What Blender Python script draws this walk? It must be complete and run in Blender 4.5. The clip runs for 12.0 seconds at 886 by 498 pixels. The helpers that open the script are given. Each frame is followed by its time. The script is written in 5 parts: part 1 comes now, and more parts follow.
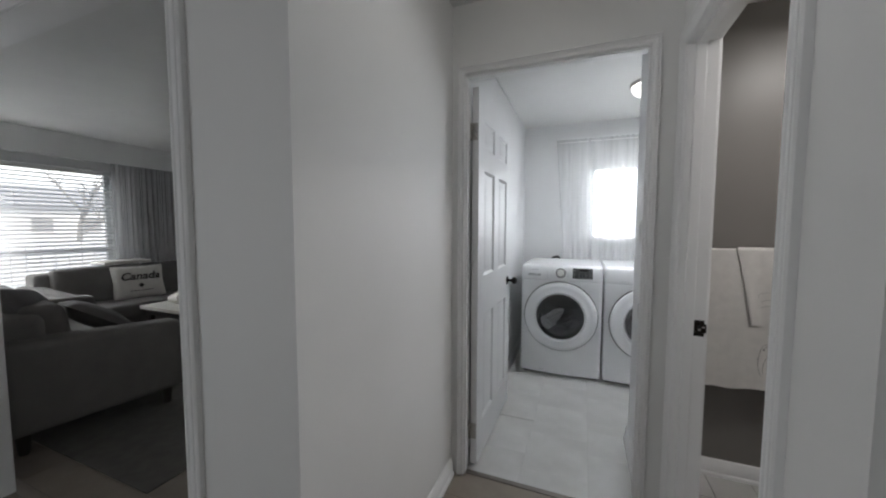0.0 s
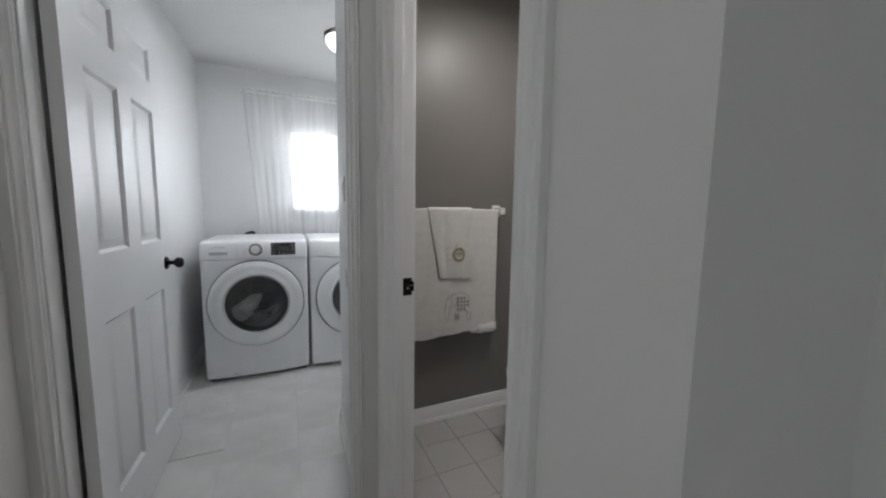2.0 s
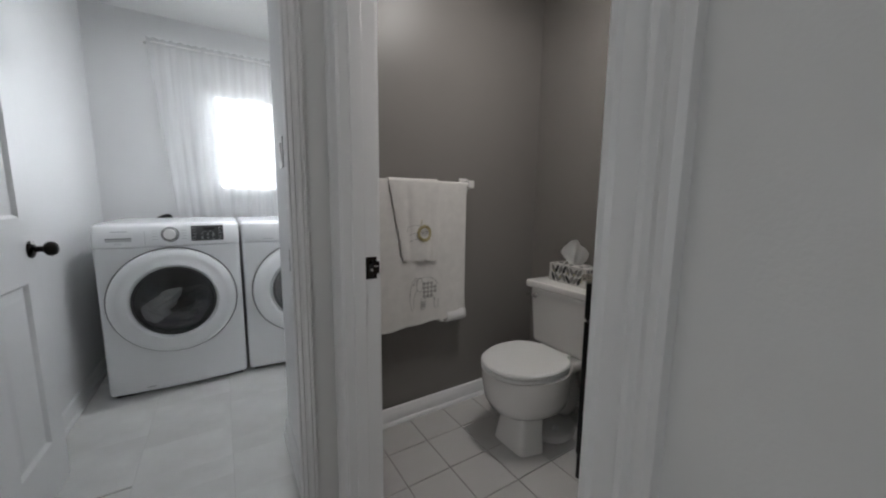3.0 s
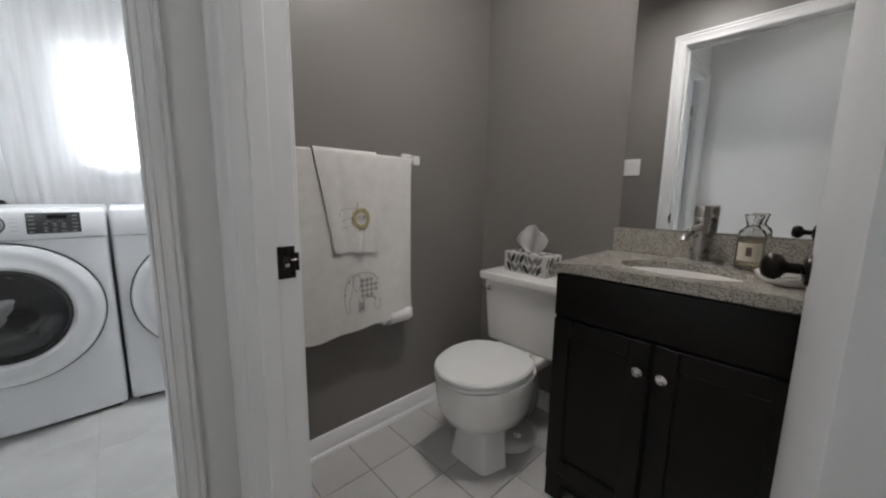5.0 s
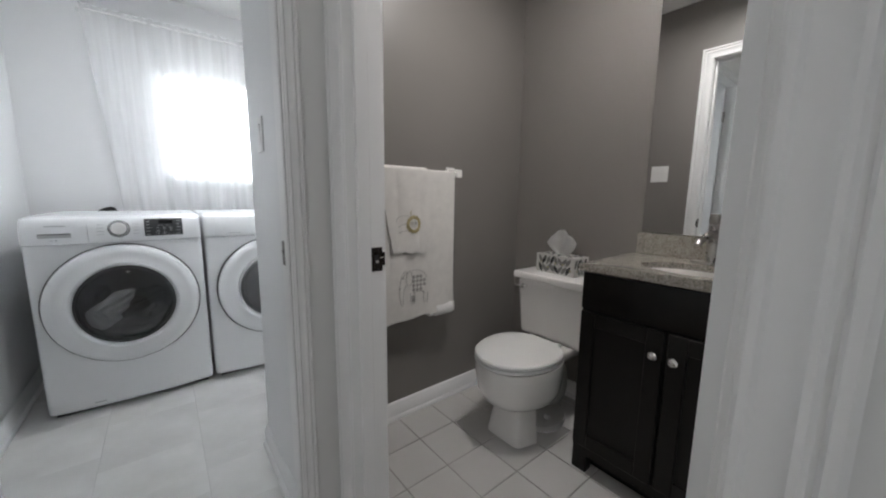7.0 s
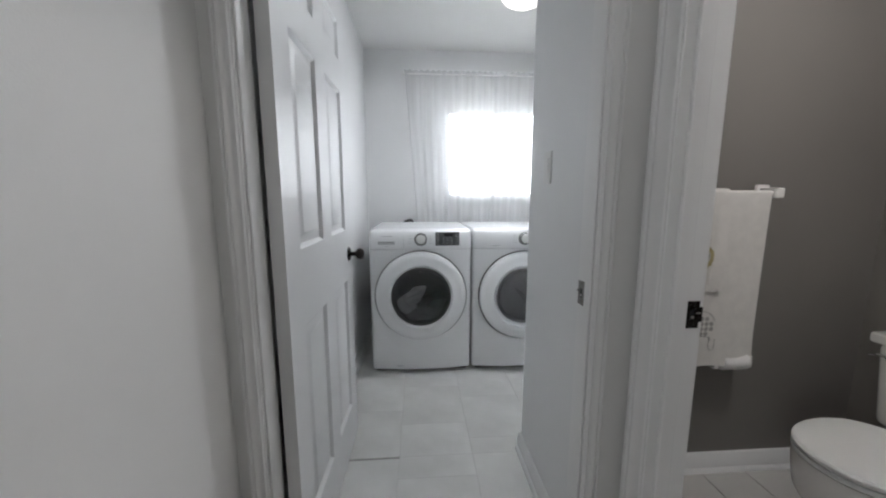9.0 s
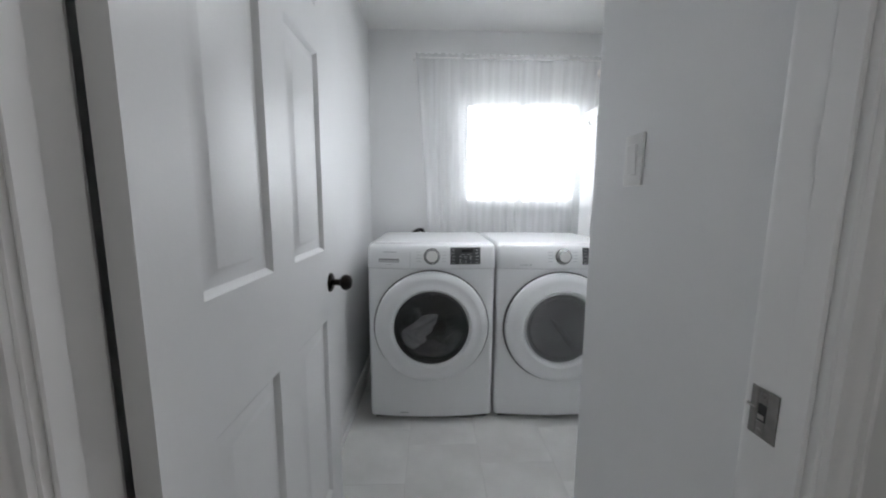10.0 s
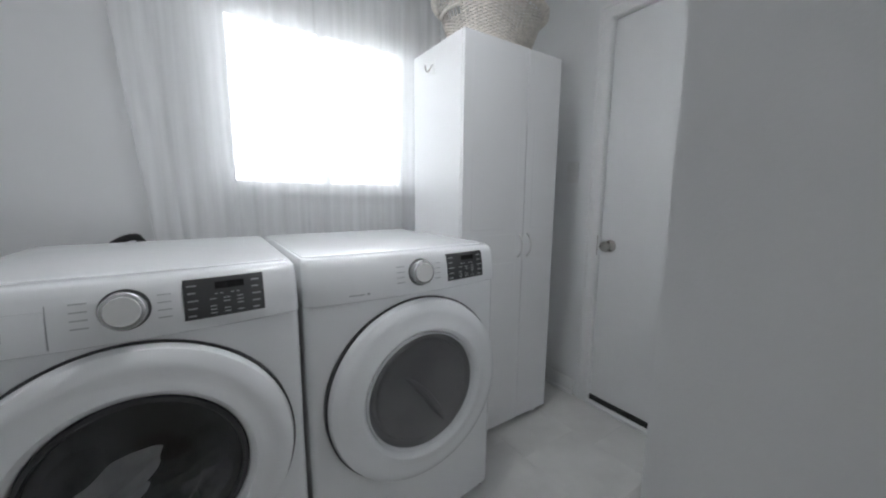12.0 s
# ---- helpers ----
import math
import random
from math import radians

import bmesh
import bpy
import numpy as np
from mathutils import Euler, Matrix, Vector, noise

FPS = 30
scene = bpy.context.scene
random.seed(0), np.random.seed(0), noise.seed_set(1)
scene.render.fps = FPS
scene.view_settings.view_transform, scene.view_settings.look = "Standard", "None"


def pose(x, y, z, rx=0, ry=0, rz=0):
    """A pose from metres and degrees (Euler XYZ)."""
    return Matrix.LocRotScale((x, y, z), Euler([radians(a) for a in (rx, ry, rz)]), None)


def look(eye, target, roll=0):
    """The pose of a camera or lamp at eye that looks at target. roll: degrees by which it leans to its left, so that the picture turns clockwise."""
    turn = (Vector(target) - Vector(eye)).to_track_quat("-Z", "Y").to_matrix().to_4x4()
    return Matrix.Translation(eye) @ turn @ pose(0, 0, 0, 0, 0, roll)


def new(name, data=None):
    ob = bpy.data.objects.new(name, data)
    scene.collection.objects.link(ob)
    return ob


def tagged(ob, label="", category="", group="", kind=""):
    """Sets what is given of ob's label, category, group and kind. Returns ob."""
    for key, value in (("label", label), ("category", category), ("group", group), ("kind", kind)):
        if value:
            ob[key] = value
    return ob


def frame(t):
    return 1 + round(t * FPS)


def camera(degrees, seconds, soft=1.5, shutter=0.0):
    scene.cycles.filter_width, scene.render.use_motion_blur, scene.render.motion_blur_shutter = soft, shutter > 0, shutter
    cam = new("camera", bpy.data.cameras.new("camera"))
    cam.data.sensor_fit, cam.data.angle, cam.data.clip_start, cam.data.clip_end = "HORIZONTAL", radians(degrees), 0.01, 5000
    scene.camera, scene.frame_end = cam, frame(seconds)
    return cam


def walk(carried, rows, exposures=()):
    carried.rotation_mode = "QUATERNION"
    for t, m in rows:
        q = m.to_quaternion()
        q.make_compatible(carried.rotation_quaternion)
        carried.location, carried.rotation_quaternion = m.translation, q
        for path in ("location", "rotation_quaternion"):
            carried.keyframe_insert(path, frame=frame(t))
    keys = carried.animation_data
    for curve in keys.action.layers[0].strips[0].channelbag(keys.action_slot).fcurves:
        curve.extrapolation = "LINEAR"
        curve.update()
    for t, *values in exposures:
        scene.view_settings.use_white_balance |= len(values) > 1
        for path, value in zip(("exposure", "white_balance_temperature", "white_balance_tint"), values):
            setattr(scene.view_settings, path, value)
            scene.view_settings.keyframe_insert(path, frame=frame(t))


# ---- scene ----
cam = camera(103.4, 12.0, 2.1)
PATH = [
    (0, (0.694, 0.406, 1.343), (-0.05, 2.258, 1.211), 0.1),
    (0.5, (0.662, 0.499, 1.315), (0.43, 2.48, 1.159), 0.2),
    (1, (0.663, 0.591, 1.285), (0.948, 2.562, 1.104), 0.3),
    (1.5, (0.703, 0.724, 1.255), (1.303, 2.622, 1.061), 0.4),
    (2, (0.738, 0.846, 1.213), (1.54, 2.666, 1.003), 0.8),
    (2.5, (0.757, 0.97, 1.179), (1.661, 2.737, 0.93), 0.5),
    (3, (0.771, 1.098, 1.131), (1.831, 2.773, 0.865), 0.6),
    (3.2, (0.784, 1.147, 1.11), (1.888, 2.791, 0.835), 0.4),
    (4.8, (0.885, 1.336, 1.076), (2.208, 2.806, 0.781), 0.8),
    (5, (0.89, 1.347, 1.074), (2.244, 2.789, 0.773), 0.8),
    (5.5, (0.904, 1.351, 1.08), (2.277, 2.774, 0.778), 0.8),
    (6, (0.883, 1.335, 1.089), (2.252, 2.761, 0.787), 0.8),
    (6.5, (0.799, 1.275, 1.096), (2.144, 2.725, 0.804), 0.7),
    (7, (0.693, 1.224, 1.105), (1.931, 2.768, 0.813), 0.6),
    (7.5, (0.606, 1.181, 1.123), (1.617, 2.883, 0.835), 0.5),
    (7.7, (0.571, 1.172, 1.133), (1.439, 2.951, 0.844), 0.3),
    (9.3, (0.507, 1.44, 1.225), (0.584, 3.418, 0.936), 0.1),
    (9.5, (0.524, 1.545, 1.234), (0.59, 3.523, 0.95), 0.2),
    (10, (0.521, 1.796, 1.215), (0.581, 3.777, 0.949), 0.4),
    (10.5, (0.495, 2.084, 1.184), (0.632, 4.064, 0.938), 0.3),
    (11, (0.552, 2.325, 1.172), (0.876, 4.283, 0.927), 0.2),
    (11.5, (0.603, 2.538, 1.17), (1.213, 4.422, 0.895), 0.0),
    (12, (0.676, 2.675, 1.164), (1.774, 4.321, 0.873), 0.4),
]
walk(cam, [(t, look(eye, target, roll)) for t, eye, target, roll in PATH],
     [(0, 0.07), (1, 0.04), (2, 0.0), (3, 0.0), (5, 0.36), (5.5, 0.38), (7.5, 0.38), (9.5, -0.02), (10, -0.1), (10.5, -0.22), (11, -0.34), (12, -0.40)])

# ---- world and light ----
world = bpy.data.worlds.new("world")
scene.world = world
world.use_nodes = True
wn = world.node_tree.nodes
sky = wn.new("ShaderNodeTexSky")
sky.sky_type = "NISHITA"
sky.sun_disc = False
sky.sun_elevation, sky.sun_rotation = radians(43), radians(107)
sky.air_density, sky.dust_density = 1.5, 3.0
world.node_tree.links.new(sky.outputs[0], wn["Background"].inputs[0])
wn["Background"].inputs[1].default_value = 0.15


def lamp(name, kind, m, energy, color=(1, 1, 1), **sizes):
    data = bpy.data.lights.new(name, kind)
    data.energy, data.color = energy, color
    if kind == "AREA":
        data.shape = "DISK" if "size_y" not in sizes else "RECTANGLE"
    for key, value in sizes.items():
        if key == "size":
            data.size = value
        if key == "size_y":
            data.shape, data.size_y = "RECTANGLE", value
        if key == "angle":
            data.angle = value
        if key == "radius":
            data.shadow_soft_size = value
    ob = new(name, data)
    ob.matrix_world = m
    return ob


lamp("sun", "SUN", look((8, -2.5, 8), (0, 0, 0)), 1.3, (1, 0.97, 0.94), angle=radians(12))
# daylight in the window openings; the entry opening is unseen, added for hall light
lamp("laundry_daylight", "AREA", look((1.2, 4.66, 1.64), (1.2, 0, 1.4)), 17.5, (0.875, 0.93, 1.0), size=0.84, size_y=0.82)
lamp("living_daylight", "AREA", look((-5.52, 1.72, 1.35), (0, 1.9, -0.6)), 34, (0.94, 0.965, 1.0), size=0.62, size_y=1.35)
lamp("entry_fill", "AREA", look((-2.16, -1.5, 1.3), (0.9, 1.4, 1.2)), 13, (0.94, 0.96, 1.0), size=1.2, size_y=1.55)
# the ceiling lamps' opal bowls shine down; the hall one is unseen and assumed
lamp("laundry_bulb", "AREA", look((1.15, 3.56, 2.338), (1.15, 3.56, 0)), 10.6, (0.91, 0.95, 1.0), size=0.24)
lamp("hall_bulb", "AREA", look((0.55, 1.42, 2.338), (0.55, 1.42, 0)), 0.72, (0.97, 0.985, 1.0), size=0.24)
lamp("bath_bulb", "AREA", look((1.76, 1.95, 2.338), (1.76, 1.95, 0)), 8.8, (1.0, 0.965, 0.95), size=0.24)

# ---- materials ----
def mat(name, color, rough=0.6, metal=0.0, vary=0.05, scale=6.0, bump=0.0, bump_scale=150.0, spec=0.5, coat=0.0, piece=0.0):
    """A painted, plastic, ceramic or metal surface: base colour with slow mottling, fine grain in the gloss and a fine relief."""
    m = bpy.data.materials.new(name)
    m.use_nodes = True
    nt, n, l = m.node_tree, m.node_tree.nodes, m.node_tree.links
    b = n["Principled BSDF"]
    b.inputs["Metallic"].default_value = metal
    b.inputs["Specular IOR Level"].default_value = spec
    b.inputs["Coat Weight"].default_value = coat
    b.inputs["Coat Roughness"].default_value = 0.08
    co = n.new("ShaderNodeTexCoord")
    big = n.new("ShaderNodeTexNoise")
    big.inputs["Scale"].default_value = scale
    big.inputs["Detail"].default_value = 4
    l.new(co.outputs["Object"], big.inputs["Vector"])
    ramp = n.new("ShaderNodeValToRGB")
    lo = [c * (1 - vary) for c in color]
    hi = [min(1, c * (1 + vary)) for c in color]
    ramp.color_ramp.elements[0].position, ramp.color_ramp.elements[1].position = 0.3, 0.7
    ramp.color_ramp.elements[0].color, ramp.color_ramp.elements[1].color = (*lo, 1), (*hi, 1)
    l.new(big.outputs["Fac"], ramp.inputs["Fac"])
    last = ramp.outputs["Color"]
    if piece:
        info = n.new("ShaderNodeObjectInfo")
        hsv = n.new("ShaderNodeHueSaturation")
        mr = n.new("ShaderNodeMapRange")
        mr.inputs["To Min"].default_value, mr.inputs["To Max"].default_value = 1 - piece, 1 + piece
        l.new(info.outputs["Random"], mr.inputs["Value"])
        l.new(mr.outputs["Result"], hsv.inputs["Value"])
        l.new(last, hsv.inputs["Color"])
        last = hsv.outputs["Color"]
    l.new(last, b.inputs["Base Color"])
    fine = n.new("ShaderNodeTexNoise")
    fine.inputs["Scale"].default_value = bump_scale
    fine.inputs["Detail"].default_value = 3
    l.new(co.outputs["Object"], fine.inputs["Vector"])
    rr = n.new("ShaderNodeMapRange")
    rr.inputs["To Min"].default_value, rr.inputs["To Max"].default_value = max(0.02, rough * 0.85), min(1, rough * 1.15)
    l.new(big.outputs["Fac"], rr.inputs["Value"])
    l.new(rr.outputs["Result"], b.inputs["Roughness"])
    if bump:
        bp = n.new("ShaderNodeBump")
        bp.inputs["Strength"].default_value = bump
        bp.inputs["Distance"].default_value = 0.002
        l.new(fine.outputs["Fac"], bp.inputs["Height"])
        l.new(bp.outputs["Normal"], b.inputs["Normal"])
    return m


M_HALL = mat("hall_wall_paint", (0.80, 0.80, 0.793), 0.55, vary=0.02, scale=2, bump=0.12, bump_scale=260)
M_LAUN = mat("laundry_wall_paint", (0.81, 0.815, 0.82), 0.5, vary=0.02, scale=2, bump=0.12, bump_scale=260)
M_BATH = mat("taupe_wall_paint", (0.205, 0.190, 0.178), 0.42, vary=0.03, scale=2, bump=0.12, bump_scale=260)
M_TRIM = mat("white_trim_paint", (0.84, 0.84, 0.84), 0.35, vary=0.02, scale=5, bump=0.05, bump_scale=90)
M_DOOR = mat("white_door_paint", (0.80, 0.805, 0.81), 0.38, vary=0.02, scale=4, bump=0.08, bump_scale=120)
M_CEIL = mat("ceiling_paint", (0.82, 0.82, 0.81), 0.85, vary=0.02, scale=3, bump=0.3, bump_scale=120)
M_SUB = mat("grout", (0.30, 0.285, 0.27), 0.9, vary=0.08, scale=20, bump=0.3)
M_LTILE = mat("vinyl_stone_tile", (0.66, 0.655, 0.64), 0.24, vary=0.10, scale=4, bump=0.06, bump_scale=60, piece=0.04)
M_BTILE = mat("white_floor_tile", (0.55, 0.54, 0.53), 0.22, vary=0.03, scale=6, bump=0.04, bump_scale=40, piece=0.03)
M_WOOD = mat("pale_wood_floor", (0.25, 0.215, 0.18), 0.4, vary=0.12, scale=7, bump=0.08, bump_scale=90, piece=0.10)
M_ENAM = mat("white_enamel", (0.86, 0.87, 0.88), 0.22, vary=0.01, scale=3, coat=0.3)
M_CERAM = mat("white_vitreous_china", (0.78, 0.76, 0.74), 0.12, vary=0.01, scale=4, coat=0.4)
M_ESPR = mat("espresso_wood", (0.0065, 0.0055, 0.005), 0.30, spec=0.28, vary=0.25, scale=14, bump=0.08, bump_scale=70)
M_SOFA = mat("grey_upholstery", (0.155, 0.146, 0.139), 0.95, vary=0.08, scale=8, bump=0.5, bump_scale=400)

# ---- mesh helpers ----
def box(bm, x0, y0, z0, x1, y1, z1, bevel=0.0, segs=2):
    r = bmesh.ops.create_cube(bm, size=1.0)
    vs = r["verts"]
    for v in vs:
        v.co = Vector(((x0 + x1) / 2 + v.co.x * (x1 - x0), (y0 + y1) / 2 + v.co.y * (y1 - y0), (z0 + z1) / 2 + v.co.z * (z1 - z0)))
    if bevel:
        es = list({e for v in vs for e in v.link_edges})
        bmesh.ops.bevel(bm, geom=es, offset=bevel, segments=segs, profile=0.6, affect="EDGES", clamp_overlap=True)
    return bm


def boxes(*rows, bevel=0.0, segs=2):
    bm = bmesh.new()
    for r in rows:
        box(bm, *r, bevel=bevel, segs=segs)
    return bm


def smooth_by_angle(me, degrees=35):
    for p in me.polygons:
        p.use_smooth = True
    me.set_sharp_from_angle(angle=radians(degrees))


def mesh_ob(name, bm, material, smooth=True):
    me = bpy.data.meshes.new(name)
    bmesh.ops.recalc_face_normals(bm, faces=bm.faces)
    bm.to_mesh(me)
    bm.free()
    if material:
        for m in (material if isinstance(material, (list, tuple)) else [material]):
            me.materials.append(m)
    if smooth:
        smooth_by_angle(me)
    return new(name, me)


def part(name, bm, material, parent, label="", m=None):
    """One mesh object under a thing or a part."""
    ob = mesh_ob(name, bm, material)
    ob.parent = parent
    if m is not None:
        ob.matrix_local = m
    if label:
        tagged(ob, label)
    return ob


def thing(name, label, category, m=None, group="", kind=""):
    ob = new(name)
    ob.empty_display_size = 0.1
    if m is not None:
        ob.matrix_world = m
    return tagged(ob, label, category, group, kind)


def setting(name, bm, material, label, category):
    return tagged(mesh_ob(name, bm, material), label, category, kind="structure")


def lathe(bm, profile, n=32, axis="z", centre=(0, 0, 0), cap=True):
    """Turns (radius, height) rows about an axis through the centre."""
    rings = []
    for r, h in profile:
        ring = []
        for k in range(n):
            a = 2 * math.pi * k / n
            p = (r * math.cos(a), r * math.sin(a), h)
            if axis == "y":
                p = (p[0], -h, p[1])
            if axis == "x":
                p = (h, p[0], p[1])
            ring.append(bm.verts.new(Vector(centre) + Vector(p)))
        rings.append(ring)
    for a, b in zip(rings, rings[1:]):
        for k in range(n):
            bm.faces.new((a[k], a[(k + 1) % n], b[(k + 1) % n], b[k]))
    if cap:
        for ring in (rings[0], rings[-1]):
            bm.faces.new(ring)
    return bm


def tube(bm, points, r, n=10, closed=False):
    """A round bar along points."""
    pts = [Vector(p) for p in points]
    rings, side = [], None
    for k, p in enumerate(pts):
        a = pts[k - 1] if k or closed else p
        b = pts[(k + 1) % len(pts)] if k + 1 < len(pts) or closed else p
        d = (b - a).normalized()
        if side is None:
            side = d.orthogonal().normalized()
        side = (side - d * side.dot(d)).normalized()
        up = d.cross(side)
        rr = r[k] if isinstance(r, (list, tuple)) else r
        rings.append([bm.verts.new(p + rr * (math.cos(2 * math.pi * j / n) * side + math.sin(2 * math.pi * j / n) * up)) for j in range(n)])
    pairs = list(zip(rings, rings[1:])) + ([(rings[-1], rings[0])] if closed else [])
    for a, b in pairs:
        for j in range(n):
            bm.faces.new((a[j], a[(j + 1) % n], b[(j + 1) % n], b[j]))
    if not closed:
        bm.faces.new(rings[0])
        bm.faces.new(rings[-1])
    return bm


def sweep_profile(bm, profile, start, end, out, up):
    """A moulding: a closed profile of (out, up) rows drawn from start to end."""
    out, up = Vector(out), Vector(up)
    a = [bm.verts.new(Vector(start) + o * out + u * up) for o, u in profile]
    b = [bm.verts.new(Vector(end) + o * out + u * up) for o, u in profile]
    k = len(profile)
    for j in range(k):
        bm.faces.new((a[j], a[(j + 1) % k], b[(j + 1) % k], b[j]))
    bm.faces.new(a)
    bm.faces.new(b)
    return bm


# ---- the plan ----
WX, EX, NY = 0.055, 2.42, 4.50          # west face, east face and north face of the laundry
HX, BX = 1.05, 1.147                    # the hall's east face, the bathroom's west face
DY0, DY1 = 2.13, 2.212                  # the wall with the laundry's door
BN0, BN1 = 2.64, 2.81                   # the wall between bathroom and laundry
MY, MW = 1.022, 1.046                   # mouth of the passage, east and west
CEIL = 2.44
LX0, LX1, LTOP = 0.124, 0.936, 2.098    # laundry doorway
BY0, BY1, BTOP = 1.285, 2.045, 2.040    # bathroom doorway
OX0, OX1 = -1.93, -0.372               # opening to the living room
LRX, LRN = -5.34, 4.62                  # living room's west face and north face
SY, SW = -2.4, -2.0                     # closing walls behind

J = 0.018                               # thickness of the jambs
setting("wall_west_hall", boxes((-0.06, MW + 0.11, 0, WX, DY1, CEIL)), M_HALL, "off-white wall of the hall passage", "wall")
setting("wall_west_laundry", boxes((-0.06, DY1, 0, WX, NY, CEIL)), M_LAUN, "white painted laundry wall behind the open door", "wall")
w0, w1, wz0, wz1 = 0.735, 1.675, 1.19, 2.09
setting("wall_north", boxes((-0.06, NY, 0, w0, 4.62, CEIL), (w1, NY, 0, 2.54, 4.62, CEIL), (w0, NY, 0, w1, 4.62, wz0), (w0, NY, wz1, w1, 4.62, CEIL)), M_LAUN, "white painted laundry wall with a window", "wall")
ED0, ED1, ETOP = 2.93, 3.775, 2.05
BM = BN0 + 0.08
setting("wall_east_laundry", boxes((EX, BM, 0, 2.54, ED0 - J, CEIL), (EX, ED1 + J, 0, 2.54, NY, CEIL), (EX, ED0 - J, ETOP + J, 2.54, ED1 + J, CEIL)), M_LAUN, "white painted laundry wall with a side door", "wall")
setting("wall_east_bath", boxes((EX, 1.02, 0, 2.54, BM, CEIL)), M_BATH, "taupe painted bathroom wall behind the toilet", "wall")
setting("wall_door", boxes((WX, DY0, 0, LX0 - J, DY1, CEIL), (LX1 + J, DY0, 0, HX, DY1, CEIL), (LX0 - J, DY0, LTOP + J, LX1 + J, DY1, CEIL)), M_HALL, "off-white hall wall round the laundry doorway", "wall")
BS = BX - 0.01
setting("wall_bath_west", boxes((HX, MY, 0, BS, BY0 - J, CEIL), (HX, BY1 + J, 0, BS, DY1, CEIL), (HX, BY0 - J, BTOP + J, BS, BY1 + J, CEIL)), M_HALL, "off-white hall wall round the bathroom doorway", "wall")
setting("wall_bath_west_inside", boxes((BS, 1.14, 0, BX, BY0 - J, CEIL), (BS, BY1 + J, 0, BX, BN0, CEIL), (BS, BY0 - J, BTOP + J, BX, BY1 + J, CEIL)), M_BATH, "taupe painted inner face of the bathroom wall", "wall")
setting("wall_stub", boxes((0.985, DY1, 0, BS, BN1, CEIL)), M_LAUN, "short white laundry wall beside the doorway", "wall")
setting("wall_bath_north", boxes((BS, BN0, 0, EX, BM, CEIL)), M_BATH, "taupe painted bathroom wall behind the towels", "wall")
setting("wall_laundry_south", boxes((BS, BM, 0, EX, BN1, CEIL)), M_LAUN, "white painted laundry wall", "wall")
setting("wall_bath_south", boxes((BS, 1.08, 0, EX, 1.14, CEIL)), M_BATH, "taupe painted bathroom wall behind the door", "wall")
setting("wall_alcove", boxes((BS, MY, 0, EX, 1.08, CEIL)), M_HALL, "off-white wall of the entry alcove", "wall")
setting("wall_alcove_east", boxes((1.42, SY, 0, 1.54, MY, CEIL)), M_HALL, "off-white entry wall", "wall")
LRS = MW + 0.11
LVT = 2.115                             # top of the opening to the living room
setting("wall_living_opening", boxes((LRX, MW, 0, OX0 - J, LRS, CEIL), (OX1 + J, MW, 0, WX, LRS, CEIL), (OX0 - J, MW, LVT + J, OX1 + J, LRS, CEIL)), M_HALL, "off-white wall with a wide opening to the living room", "wall")
# The opening here is out of view, added to let fill light in.
setting("wall_entry_west", boxes((SW - 0.12, SY, 0, SW, -2.15, CEIL), (SW - 0.12, -0.85, 0, SW, MW, CEIL), (SW - 0.12, -2.15, 2.1, SW, -0.85, CEIL), (SW - 0.12, -2.15, 0, SW, -0.85, 0.5)), M_HALL, "plain unseen entry wall with an opening added for light", "wall")
# Unseen block, added to keep light from the south off the alcove.
setting("wall_light_block", boxes((0.98, SY, 0, 1.42, 0.33, CEIL)), M_HALL, "plain unseen wall added in the entry", "wall")
setting("wall_entry_south", boxes((SW - 0.12, SY - 0.12, 0, 1.54, SY, CEIL)), M_HALL, "plain unseen wall added in the entry", "wall")
lw0, lw1, lz0, lz1 = 1.38, 3.20, 0.572, 2.066
setting("wall_living_west", boxes((LRX - 0.12, LRS, 0, LRX, lw0, CEIL), (LRX - 0.12, lw1, 0, LRX, LRN, CEIL), (LRX - 0.12, lw0, 0, LRX, lw1, lz0), (LRX - 0.12, lw0, lz1, LRX, lw1, CEIL)), M_HALL, "off-white living room wall with a wide window", "wall")
setting("wall_living_north", boxes((LRX - 0.12, LRN, 0, -0.06, LRN + 0.12, CEIL)), M_HALL, "off-white living room wall", "wall")
setting("ceiling", boxes((LRX - 0.12, SY - 0.12, CEIL, 2.54, 4.75, CEIL + 0.1)), M_CEIL, "plain white ceiling", "ceiling")
setting("floor", boxes((LRX - 0.12, SY - 0.12, -0.12, 2.54, 4.75, -0.004)), M_SUB, "grey grout and sub-floor below the flooring", "floor")


# ---- trim: jambs, casings, baseboards ----
PROFILE = ((0.0, 0.0), (0.0, 0.007), (0.003, 0.010), (0.009, 0.0105), (0.013, 0.007), (0.024, 0.008), (0.033, 0.011), (0.038, 0.0155), (0.043, 0.0155), (0.047, 0.011), (0.051, 0.011), (0.054, 0.017), (0.061, 0.018), (0.066, 0.0145), (0.066, 0.0))


def casing(name, u0, u1, top, place, wide=1.0):
    """A mitred moulding round three sides of an opening. place(u, z, d) gives the point d in front of the wall."""
    bm = bmesh.new()
    loops = []
    for k in range(4):
        loop = []
        for a, d in PROFILE:
            a = 0.003 + a * wide
            u = u0 - a if k in (0, 1) else u1 + a
            z = 0.0 if k in (0, 3) else top + a
            loop.append(bm.verts.new(place(u, z, d)))
        loops.append(loop)
    n = len(PROFILE)
    for a, b in zip(loops, loops[1:]):
        for j in range(n):
            bm.faces.new((a[j], a[(j + 1) % n], b[(j + 1) % n], b[j]))
    bm.faces.new(loops[0])
    bm.faces.new(loops[-1])
    return setting(name, bm, M_TRIM, "white painted door casing with a stepped moulding", "trim")


